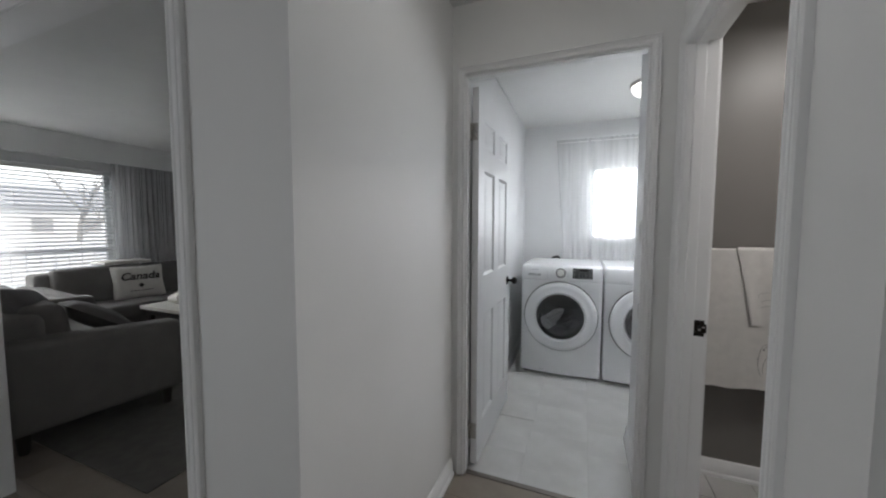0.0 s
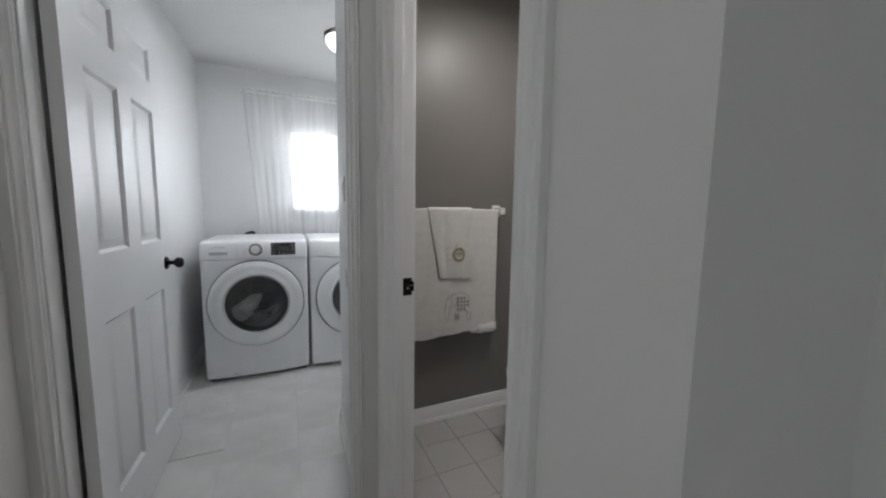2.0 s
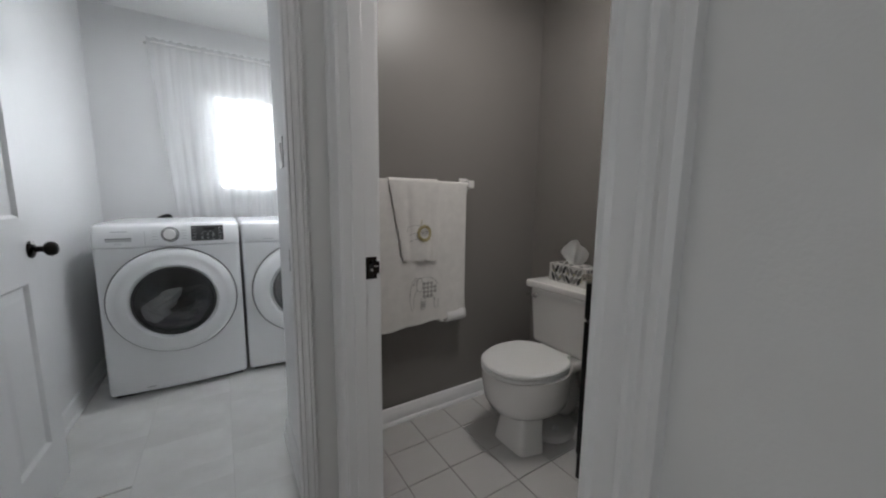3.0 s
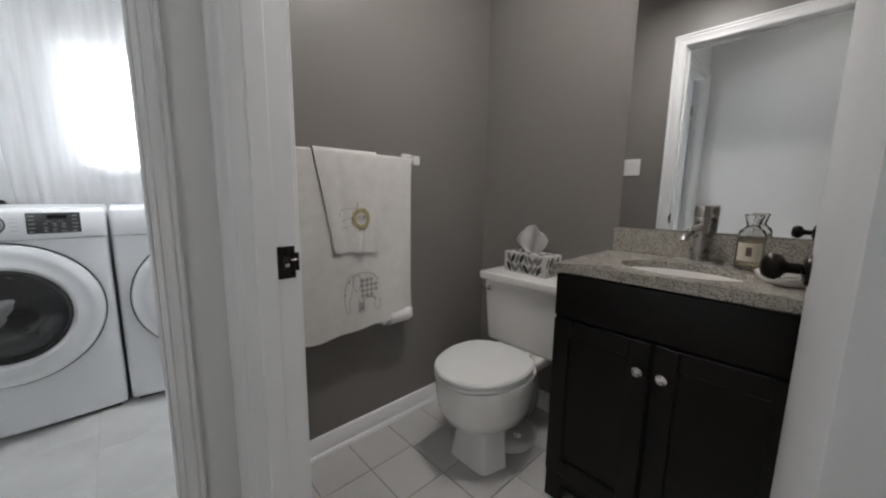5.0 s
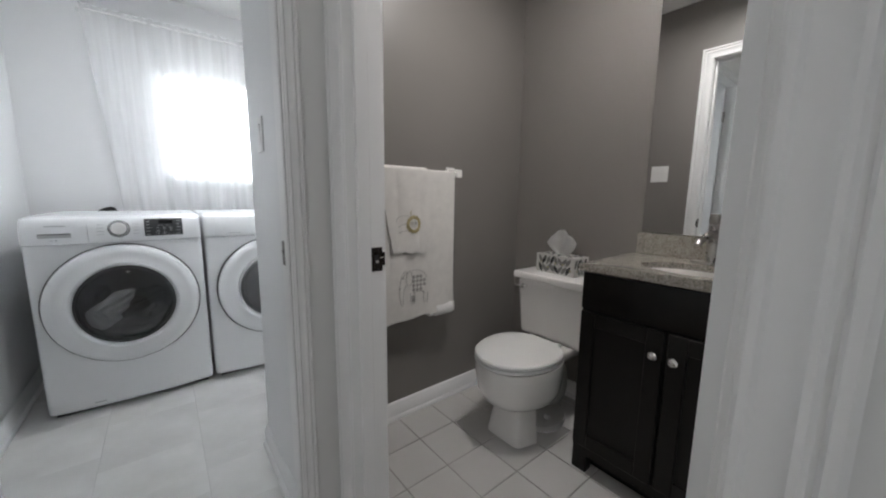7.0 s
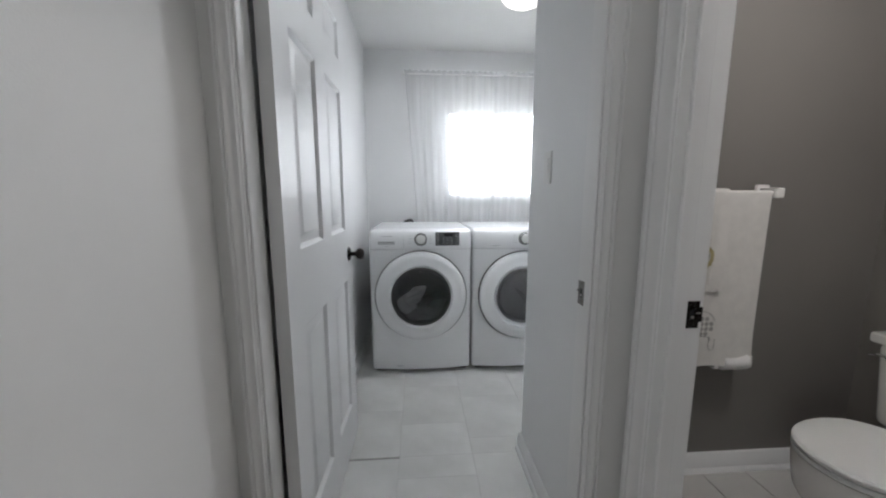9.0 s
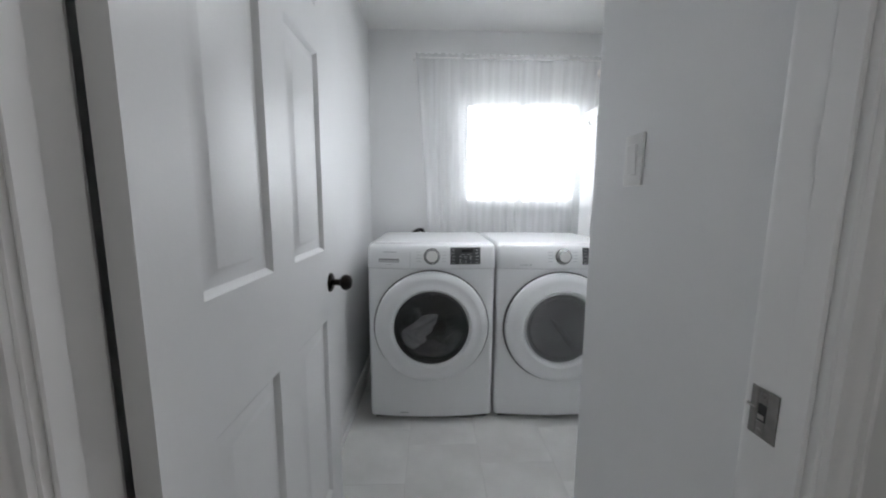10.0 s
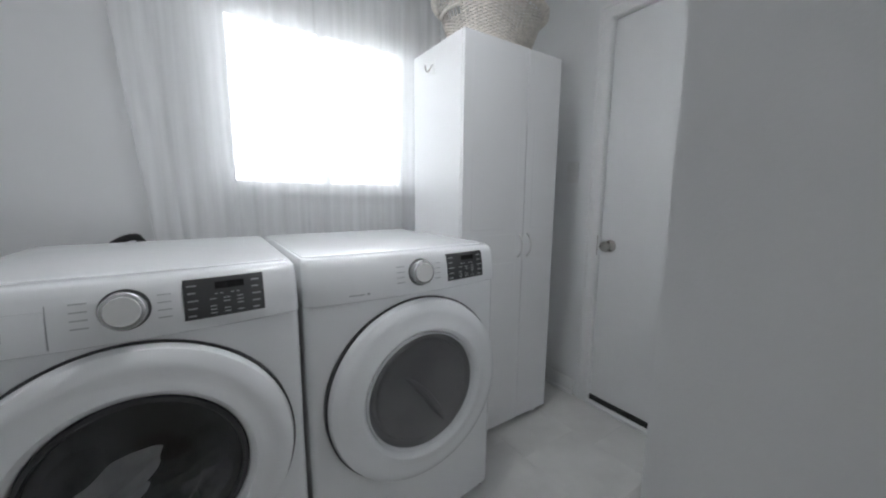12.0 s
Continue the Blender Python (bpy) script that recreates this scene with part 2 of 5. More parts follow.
def jamb(name, *rows):
    t = tagged(new(name), "white painted door jamb with its stop", "trim", kind="structure")
    for k, row in enumerate(rows):
        part(("jamb_leg", "jamb_leg", "jamb_head", "stop", "stop", "stop")[k], boxes(row, bevel=0.002, segs=1), M_TRIM, t)
    return t


casing("trim_laundry_hall", LX0, LX1, LTOP, lambda u, z, d: Vector((u, DY0 - d, z)), 0.52)
casing("trim_laundry_inside", LX0, LX1, LTOP, lambda u, z, d: Vector((u, DY1 + d, z)), 0.52)
casing("trim_bath_hall", BY0, BY1, BTOP, lambda u, z, d: Vector((HX - d, u, z)))
casing("trim_bath_inside", BY0, BY1, BTOP, lambda u, z, d: Vector((BX + d, u, z)))
casing("trim_living_hall", OX0, OX1, LVT, lambda u, z, d: Vector((u, MW - d, z)))
casing("trim_living_inside", OX0, OX1, LVT, lambda u, z, d: Vector((u, LRS + d, z)))
casing("trim_side_door", ED0, ED1, ETOP, lambda u, z, d: Vector((EX - d, u, z)))
e = 0.003
jamb("jamb_laundry", (LX0 - J, DY0 - e, 0, LX0, DY1 + e, LTOP), (LX1, DY0 - e, 0, LX1 + J, DY1 + e, LTOP), (LX0 - J, DY0 - e, LTOP, LX1 + J, DY1 + e, LTOP + J),
     (LX0, DY1 - 0.075, 0, LX0 + 0.006, DY1 - 0.044, LTOP), (LX1 - 0.006, DY1 - 0.075, 0, LX1, DY1 - 0.044, LTOP), (LX0, DY1 - 0.075, LTOP - 0.011, LX1, DY1 - 0.040, LTOP))
jamb("jamb_bath", (HX - e, BY0 - J, 0, BX + e, BY0, BTOP), (HX - e, BY1, 0, BX + e, BY1 + J, BTOP), (HX - e, BY0 - J, BTOP, BX + e, BY1 + J, BTOP + J),
     (BX - 0.075, BY0, 0, BX - 0.040, BY0 + 0.011, BTOP), (BX - 0.075, BY1 - 0.011, 0, BX - 0.040, BY1, BTOP), (BX - 0.075, BY0, BTOP - 0.011, BX - 0.040, BY1, BTOP))
jamb("jamb_living", (OX0 - J, MW - e, 0, OX0, LRS + e, LVT), (OX1, MW - e, 0, OX1 + J, LRS + e, LVT), (OX0 - J, MW - e, LVT, OX1 + J, LRS + e, LVT + J))
jamb("jamb_side", (EX - e, ED0 - J, 0, 2.54, ED0, ETOP), (EX - e, ED1, 0, 2.54, ED1 + J, ETOP), (EX - e, ED0 - J, ETOP, 2.54, ED1 + J, ETOP + J))

BASE = ((0, 0), (0.024, 0), (0.024, 0.008), (0.020, 0.016), (0.013, 0.020), (0.013, 0.066), (0.009, 0.072), (0.009, 0.080), (0.004, 0.088), (0, 0.090))


def baseboard(name, *runs):
    """Skirting with a shoe moulding; each run is a start, an end and the way out of the wall."""
    bm = bmesh.new()
    for a, b, out in runs:
        sweep_profile(bm, BASE, (*a, 0), (*b, 0), (*out, 0), (0, 0, 1))
    return setting(name, bm, M_TRIM, "white painted baseboard with a rounded shoe moulding", "baseboard")


baseboard("baseboard_bath", ((BX, BN0), (EX, BN0), (0, -1)), ((EX, 1.92), (EX, BN0 - 0.024), (-1, 0)), ((BX, BY1 + 0.09), (BX, BN0 - 0.024), (1, 0)))
baseboard("baseboard_laundry", ((WX, DY1 + 0.005), (WX, NY), (1, 0)), ((WX + 0.024, NY), (EX, NY), (0, -1)), ((EX, ED1 + 0.09), (EX, NY - 0.024), (-1, 0)), ((0.985, DY1 + 0.02), (0.985, BN1 + 0.02), (-1, 0)), ((0.985, BN1), (EX, BN1), (0, 1)))
baseboard("baseboard_hall", ((WX, MW), (WX, DY0 - 0.02), (1, 0)), ((OX1 + 0.09, MW), (WX, MW), (0, -1)), ((HX, MY), (HX, BY0 - 0.072), (-1, 0)), ((HX, MY), (1.42, MY), (0, -1)), ((1.42, 0.33), (1.42, MY - 0.024), (-1, 0)))
setting("threshold", boxes((LX0, DY0 + 0.012, -0.002, LX1, DY0 + 0.042, 0.006), bevel=0.003), mat("threshold_metal", (0.22, 0.20, 0.18), 0.4, metal=0.8), "narrow dark metal threshold strip", "threshold")
setting("marble_sill", boxes((HX + 0.01, BY0, -0.003, BX - 0.01, BY1, 0.007), bevel=0.003), M_BTILE, "pale stone threshold of the bathroom", "threshold")

# ---- doors ----
M_BRONZE = mat("dark_bronze", (0.022, 0.018, 0.016), 0.28, metal=0.9, vary=0.2, scale=30)
M_NICKEL = mat("satin_nickel", (0.46, 0.44, 0.42), 0.28, metal=1.0, vary=0.05, scale=30)
M_CHROME = mat("polished_chrome", (0.75, 0.75, 0.75), 0.08, metal=1.0, vary=0.02, scale=20)
M_BLACK = mat("black_rubber", (0.012, 0.012, 0.012), 0.6, vary=0.2, scale=20)
M_PLAST = mat("white_plastic", (0.76, 0.76, 0.75), 0.3, vary=0.01, scale=10)


def ring_panel(bm, x0, x1, z0, z1, y, s, rows):
    """A recessed, raised-field panel on one face: rows of (inset, depth)."""
    prev = None
    for inset, depth in rows:
        ring = [bm.verts.new((x, y + s * depth, z)) for x, z in ((x0 + inset, z0 + inset), (x1 - inset, z0 + inset), (x1 - inset, z1 - inset), (x0 + inset, z1 - inset))]
        if prev:
            for k in range(4):
                bm.faces.new((prev[k], prev[(k + 1) % 4], ring[(k + 1) % 4], ring[k]))
        prev = ring
    bm.faces.new(prev)


def knob(parent, m, material):
    """A round door knob with its rosette; local z points away from the door."""
    k = part("door_knob", lathe(bmesh.new(), [(0.0001, 0.072), (0.014, 0.071), (0.022, 0.066), (0.0265, 0.056), (0.0265, 0.048), (0.022, 0.040), (0.014, 0.035), (0.0105, 0.030), (0.0105, 0.008)], 24, cap=False), material, parent, m=m)
    part("rosette", lathe(bmesh.new(), [(0.0115, 0.012), (0.022, 0.010), (0.030, 0.006), (0.032, 0.0)], 28), material, k)
    return k


def panel_door(name, label, w, h, m, knob_material, hinges=True, flat=False):
    """A moulded six-panel or flat door hinged at its local x = 0; its faces lie at y = -0.041 and -0.006."""
    door = tagged(new(name), label, "door", kind="structure")
    door.matrix_world = m
    yf, yb = -0.041, -0.006
    st, mid = 0.112, 0.115
    cols = [(st, w / 2 - mid / 2), (w / 2 + mid / 2, w - st)]
    rows = [(0.215, 0.83), (1.06, 1.65), (1.775, 1.925)]
    if flat:
        cols, rows = [], []
        part("leaf", boxes((0, yf, 0.012, w, yb, h), bevel=0.002, segs=2), M_DOOR, door)
    else:
        b = bmesh.new()
        box(b, 0, yf, 0.012, st, yb, h)
        box(b, w - st, yf, 0.012, w, yb, h)
        for z0, z1 in ((0.012, rows[0][0]), (rows[0][1], rows[1][0]), (rows[1][1], rows[2][0]), (rows[2][1], h)):
            box(b, st, yf, z0, w - st, yb, z1)
        for z0, z1 in rows:
            box(b, cols[0][1], yf, z0, cols[1][0], yb, z1)
        bmesh.ops.remove_doubles(b, verts=b.verts, dist=0.0001)
        part("leaf_frame", b, M_DOOR, door)
    shape = ((0.0, 0.0), (0.004, 0.003), (0.012, 0.011), (0.026, 0.011), (0.042, 0.003), (0.045, 0.0025))
    for x0, x1 in cols:
        for z0, z1 in rows:
            b = bmesh.new()
            ring_panel(b, x0, x1, z0, z1, yf, 1, shape)
            ring_panel(b, x0, x1, z0, z1, yb, -1, shape)
            part("panel", b, M_DOOR, door)
    for y, turn in ((yf, 90), (yb, -90)):
        knob(door, pose(w - 0.062, y, 0.945, turn, 0, 0), knob_material)
    part("latch_plate", boxes((w - 0.001, yf + 0.006, 0.915, w + 0.0015, yb - 0.006, 0.975)), knob_material, door)
    if hinges:
        for z in (0.20, 1.84):
            b = bmesh.new()
            tube(b, [(-0.004, 0.004, z - 0.045), (-0.004, 0.004, z + 0.045)], 0.006, 10)
            box(b, -0.0015, yf + 0.004, z - 0.044, 0.0008, yb + 0.004, z + 0.044)
            part("hinge", b, M_NICKEL, door)
    return door


panel_door("door_1", "open white six-panel interior door with a dark bronze knob", 0.802, 2.068, pose(LX0 + 0.004, DY1 + 0.006, 0, 0, 0, 89.3), M_BRONZE)
panel_door("door_2", "flat white painted bathroom door standing open, dark bronze knobs", 0.750, 2.025, pose(BX + 0.006, BY0 + 0.004, 0, 0, 0, 1.2) @ Matrix.Diagonal((1, -1, 1, 1)), M_BRONZE, flat=True)


def strike_plate(name, m, material, label, lipped=True):
    """A latch plate with its hole and lip; local z points out of the jamb."""
    t = thing(name, label, "strike plate", m)
    b = boxes((-0.020, -0.032, 0, -0.006, 0.032, 0.002), (0.006, -0.032, 0, 0.016, 0.032, 0.002), (-0.006, -0.032, 0, 0.006, -0.012, 0.002), (-0.006, 0.012, 0, 0.006, 0.032, 0.002), bevel=0.0006, segs=1)
    part("plate", b, material, t)
    part("latch_hole", boxes((-0.006, -0.012, 0, 0.006, 0.012, 0.0006)), M_BLACK, t)
    part("latch_tongue", boxes((-0.003, -0.009, 0.0006, 0.005, -0.003, 0.0022), (0.008, 0.002, 0.002, 0.020, 0.006, 0.0032), bevel=0.0005, segs=1), M_NICKEL, t)
    if lipped:
        part("lip", boxes((0.016, -0.018, -0.006, 0.024, 0.018, 0.002), bevel=0.0008, segs=1), material, t)
    for y in (-0.024, 0.024):
        part("screw", lathe(bmesh.new(), [(0.0001, 0.0035), (0.003, 0.0032), (0.0042, 0.002)], 12, centre=(0, y, 0), cap=False), material, t)
    return t


strike_plate("strike_plate", Matrix(((1, 0, 0, 1.127), (0, 0, -1, BY1), (0, 1, 0, 0.941), (0, 0, 0, 1))), M_BRONZE, "dark bronze strike plate on the white bathroom jamb")
strike_plate("strike_plate", Matrix(((0, 0, -1, LX1), (1, 0, 0, DY1 - 0.020), (0, 1, 0, 0.955), (0, 0, 0, 1))), mat("worn_satin_nickel", (0.26, 0.25, 0.24), 0.42, metal=0.85, vary=0.15, scale=60), "satin nickel strike plate on the white laundry jamb", lipped=False)

# side door: a plain slab with a nickel knob and a black sweep
side = tagged(new("door_3"), "closed plain white side door with a nickel knob", "door", kind="structure")
part("slab", boxes((EX + 0.02, ED0 + 0.003, 0.045, EX + 0.062, ED1 - 0.003, ETOP - 0.003), bevel=0.002, segs=1), M_DOOR, side)
part("door_sweep", boxes((EX + 0.012, ED0 + 0.004, 0.016, EX + 0.058, ED1 - 0.004, 0.045)), M_BLACK, side, "black rubber door sweep")
part("sill", boxes((EX - 0.02, ED0, 0, EX + 0.12, ED1, 0.016), bevel=0.004), M_TRIM, side)
knob(side, Matrix(((0, 0, -1, EX + 0.02), (0, 1, 0, ED1 - 0.058), (1, 0, 0, 0.915), (0, 0, 0, 1))), M_NICKEL)
part("jamb_latch", boxes((EX - 0.006, ED1 + 0.0005, 0.86, EX + 0.02, ED1 + 0.012, 0.97), bevel=0.002), M_NICKEL, side)


def wall_switch(m, label, wide=0.072, rockers=1):
    """A rocker switch; local z points out of the wall, local y up."""
    t = thing("light_switch", label, "light switch", m)
    part("cover_plate", boxes((-wide / 2, -0.058, 0, wide / 2, 0.058, 0.006), bevel=0.003), M_PLAST, t)
    for k in range(rockers):
        x = (k - (rockers - 1) / 2) * 0.046
        b = bmesh.new()
        box(b, x - 0.0165, -0.034, 0.004, x + 0.0165, 0.034, 0.0095, bevel=0.0012, segs=1)
        for v in b.verts:
            if v.co.z > 0.008:
                v.co.z += 0.0022 * (v.co.y / 0.034)
        part("rocker", b, M_PLAST, t)
    return t


wall_switch(Matrix(((0, 0, -1, 0.985), (-1, 0, 0, 2.605), (0, 1, 0, 1.313), (0, 0, 0, 1))), "white rocker light switch on the short laundry wall")
wall_switch(Matrix(((0, 0, -1, EX), (-1, 0, 0, 3.96), (0, 1, 0, 1.31), (0, 0, 0, 1))), "white light switch beside the side door")
wall_switch(Matrix(((0, 0, 1, BX), (1, 0, 0, 2.314), (0, 1, 0, 1.295), (0, 0, 0, 1))), "white double light switch on the taupe bathroom wall", 0.116, 2)

# ---- washer and dryer ----
M_PANEL = mat("dark_control_glass", (0.06, 0.061, 0.063), 0.16, vary=0.1, scale=12)
M_GREYP = mat("grey_print", (0.42, 0.43, 0.44), 0.5, vary=0.02)
M_SILVER = mat("brushed_silver_plastic", (0.58, 0.58, 0.58), 0.25, metal=0.7, vary=0.04, scale=40)
M_GASKET = mat("dark_gasket", (0.05, 0.05, 0.052), 0.5, vary=0.1)
M_DRUM = mat("dark_drum_steel", (0.022, 0.022, 0.023), 0.35, metal=0.5, vary=0.3, scale=12)


M_PALEC = mat("pale_grey_cotton", (0.50, 0.50, 0.51), 0.9, vary=0.2, scale=25, bump=0.5, bump_scale=220)
M_STREAK = mat("grey_streak", (0.215, 0.215, 0.218), 0.9, vary=0.1, scale=25)
M_MIDC = mat("charcoal_cotton", (0.085, 0.086, 0.09), 0.9, vary=0.25, scale=25, bump=0.5, bump_scale=220)
M_DARKC = mat("black_cotton", (0.022, 0.022, 0.024), 0.9, vary=0.25, scale=25, bump=0.5, bump_scale=220)
M_GREYG = mat("grey_door_bowl", (0.25, 0.25, 0.252), 0.35, vary=0.22, scale=5)


def glass(name, color, rough=0.02, ior=1.45):
    m = bpy.data.materials.new(name)
    m.use_nodes = True
    b = m.node_tree.nodes["Principled BSDF"]
    b.inputs["Base Color"].default_value = (*color, 1)
    b.inputs["Roughness"].default_value = rough
    b.inputs["IOR"].default_value = ior
    b.inputs["Transmission Weight"].default_value = 1.0
    return m


M_SMOKE = glass("smoked_glass", (0.80, 0.805, 0.81), 0.015)
M_FROST = glass("frosted_grey_glass", (0.92, 0.92, 0.925), 0.14)
W, DEP = 0.684, 0.72


def outline(z, front, inset, bow=0.022, n=14, r=0.022):
    """The plan of the machine at one height: a bowed front, rounded front corners, straight sides and back."""
    pts = []
    for k in range(5):
        a = math.pi + k / 4 * math.pi / 2
        pts.append((inset + r + r * math.cos(a), -front + r + r * math.sin(a)))
    x0, x1 = inset + r, W - inset - r
    for k in range(1, n):
        x = x0 + (x1 - x0) * k / n
        pts.append((x, -front - bow * (1 - ((x - W / 2) / (W / 2 - inset - r)) ** 2)))
    for k in range(5):
        a = 1.5 * math.pi + k / 4 * math.pi / 2
        pts.append((W - inset - r + r * math.cos(a), -front + r + r * math.sin(a)))
    pts += [(W - inset, DEP), (inset, DEP)]
    return [Vector((x, y, z)) for x, y in pts]


def loft(bm, loops, cap=True):
    vs = [[bm.verts.new(p) for p in lp] for lp in loops]
    n = len(vs[0])
    for a, b in zip(vs, vs[1:]):
        for k in range(n):
            bm.faces.new((a[k], a[(k + 1) % n], b[(k + 1) % n], b[k]))
    if cap:
        bm.faces.new(vs[0])
        bm.faces.new(vs[-1])
    return bm


def machine(name, label, m, washer):
    t = thing(name, label, "washing machine" if washer else "tumble dryer", m)
    part("body", loft(bmesh.new(), [outline(z, f, i) for z, f, i in ((0.018, -0.006, 0.012), (0.024, 0.0, 0.004), (0.05, 0.0, 0.002), (0.83, 0.0, 0.002), (0.862, -0.004, 0.002))]), M_ENAM, t)
    part("console", loft(bmesh.new(), [outline(z, f, i, bow=0.026) for z, f, i in ((0.863, 0.000, 0.002), (0.866, 0.007, 0.001), (0.880, 0.009, 0.001), (0.932, 0.003, 0.001), (0.968, -0.005, 0.002), (0.984, -0.014, 0.004), (0.992, -0.030, 0.009))]), M_ENAM, t)
    part("top_plate", loft(bmesh.new(), [outline(z, f, i, bow=0.02) for z, f, i in ((0.989, -0.055, 0.014), (0.995, -0.058, 0.016), (0.996, -0.062, 0.020))]), M_ENAM, t)
    for x in (0.06, W - 0.06):
        for y in (0.06, DEP - 0.06):
            part("foot", lathe(bmesh.new(), [(0.022, 0.0), (0.022, 0.008), (0.012, 0.012), (0.012, 0.03)], 14, centre=(x, y, 0)), M_BLACK, t)
    # Black box stands in for the shade below the body.
    part("base_shadow_gap", boxes((0.03, 0.01, 0.006, W - 0.03, DEP - 0.01, 0.02)), M_BLACK, t)

    # door: outer ring, glass and what shows through it
    cx, cz = (W / 2, 0.548) if washer else (W / 2 + 0.008, 0.540)
    door = part("door", lathe(bmesh.new(), [(0.303, 0.012), (0.306, 0.030), (0.300, 0.047), (0.285, 0.057), (0.262, 0.062), (0.248, 0.060), (0.232, 0.066), (0.215, 0.068), (0.205, 0.062), (0.199, 0.050), (0.197, 0.030)], 72, axis="y", centre=(cx, 0, cz), cap=False), M_ENAM, t)
    part("door_gap", lathe(bmesh.new(), [(0.3105, 0.004), (0.3105, 0.0235), (0.300, 0.0235)], 64, axis="y", centre=(cx, 0, cz), cap=False), M_GASKET, door, "dark gap round the door")
    lip = 0.184 if washer else 0.1905
    part("glass_rim", lathe(bmesh.new(), [(0.199, 0.048), (0.197, 0.058), (lip + 0.004, 0.060), (lip, 0.052), (lip, 0.030)], 64, axis="y", centre=(cx, 0, cz), cap=False), M_GASKET if washer else M_ENAM, door)
    if washer:
        part("door_glass", lathe(bmesh.new(), [(0.0001, 0.082), (0.06, 0.080), (0.12, 0.073), (0.165, 0.062), (0.187, 0.050), (0.187, 0.046), (0.12, 0.066), (0.06, 0.073), (0.0001, 0.075)], 48, axis="y", centre=(cx, 0, cz), cap=False), M_SMOKE, door, "smoked bowl-shaped glass")
        part("drum", lathe(bmesh.new(), [(0.190, 0.046), (0.186, 0.034), (0.12, 0.028), (0.0001, 0.027)], 40, axis="y", centre=(cx, 0, cz), cap=False), M_DRUM, door, "dark drum behind the glass")
        for r, deep, a0, a1 in ((0.160, 0.0505, 236, 300), (0.104, 0.0605, 208, 352)):
            pts = [(cx + r * math.cos(a), -deep, cz + 0.012 + r * math.sin(a)) for a in [radians(a0 + (a1 - a0) * k / 20) for k in range(21)]]
            part("drum_ring", tube(bmesh.new(), pts, 0.0015, 6), M_CHROME, door)
        for u, v, ru, rv, lean, bulge, cloth, seed in (
                (0.070, 0.010, 0.105, 0.062, 22, 0.020, M_DARKC, 1), (0.012, -0.118, 0.120, 0.052, 4, 0.020, M_MIDC, 2), (0.100, -0.062, 0.070, 0.045, 38, 0.023, M_MIDC, 3),
                (-0.095, -0.062, 0.070, 0.058, -40, 0.022, M_PALEC, 4), (-0.048, -0.002, 0.108, 0.052, 34, 0.028, M_PALEC, 5), (0.060, -0.075, 0.045, 0.030, -20, 0.026, M_DARKC, 6), (-0.105, 0.055, 0.060, 0.040, 50, 0.014, M_DARKC, 7)):
            b = bmesh.new()
            n, ring_n = 9, 30
            rings = []
            for i in range(1, n + 1):
                k = i / n
                row = []
                for j in range(ring_n):
                    a = 2 * math.pi * j / ring_n
                    e = 1 + 0.16 * noise.noise(Vector((2.2 * math.cos(a), 2.2 * math.sin(a), seed * 3.7)))
                    p, q = ru * k * e * math.cos(a), rv * k * e * math.sin(a)
                    x = u + p * math.cos(radians(lean)) - q * math.sin(radians(lean))
                    z = v + p * math.sin(radians(lean)) + q * math.cos(radians(lean))
                    over = math.hypot(x, z) / 0.172
                    if over > 1:
                        x, z = x / over, z / over
                    fold = noise.noise(Vector((q * 62 + seed, p * 14, seed * 1.3))) + 0.5 * noise.noise(Vector((p * 45, q * 70, seed * 2.1)))
                    h = bulge * (1 - k ** 3) * (0.78 + 0.62 * fold)
                    row.append(b.verts.new((cx + x, -0.030 - max(0.0, h) * (1 - 0.35 * min(1, over) ** 3), cz + z)))
                rings.append(row)
            b.faces.new(rings[0])
            for p, q in zip(rings, rings[1:]):
                for j in range(ring_n):
                    b.faces.new((p[j], p[(j + 1) % ring_n], q[(j + 1) % ring_n], q[j]))
            part("garment", b, cloth, door)
    else:
        part("door_glass", lathe(bmesh.new(), [(0.0001, 0.066), (0.06, 0.065), (0.12, 0.061), (0.165, 0.056), (0.193, 0.050), (0.193, 0.046), (0.12, 0.056), (0.0001, 0.061)], 48, axis="y", centre=(cx, 0, cz), cap=False), M_FROST, door, "frosted grey door window")
        part("inner_bowl", lathe(bmesh.new(), [(0.193, 0.045), (0.184, 0.038), (0.174, 0.036), (0.166, 0.042), (0.160, 0.036), (0.12, 0.028), (0.0001, 0.025)], 56, axis="y", centre=(cx, 0, cz), cap=False), M_GREYG, door, "pale grey inner door bowl")
        # A diagonal streak slightly darker than the bowl.
        part("drum_streak", tube(bmesh.new(), [(cx - 0.06 + 0.028 * k, -0.0335 - 0.001 * k, cz + 0.055 - 0.024 * k - 0.0025 * k * k) for k in range(6)], [0.004, 0.010, 0.014, 0.016, 0.016, 0.006], 10), M_STREAK, door, "darker diagonal streak behind the window")

    # console details on the slightly leaning front
    def front_y(x, z):
        lean = 0.009
        for (za, fa), (zb, fb) in (((0.880, 0.009), (0.932, 0.003)), ((0.932, 0.003), (0.968, -0.005)), ((0.968, -0.005), (0.984, -0.014))):
            if z > za:
                lean = fa + (fb - fa) * (z - za) / (zb - za)
        return -lean - 0.026 * (1 - ((x - W / 2) / (W / 2 - 0.023)) ** 2)

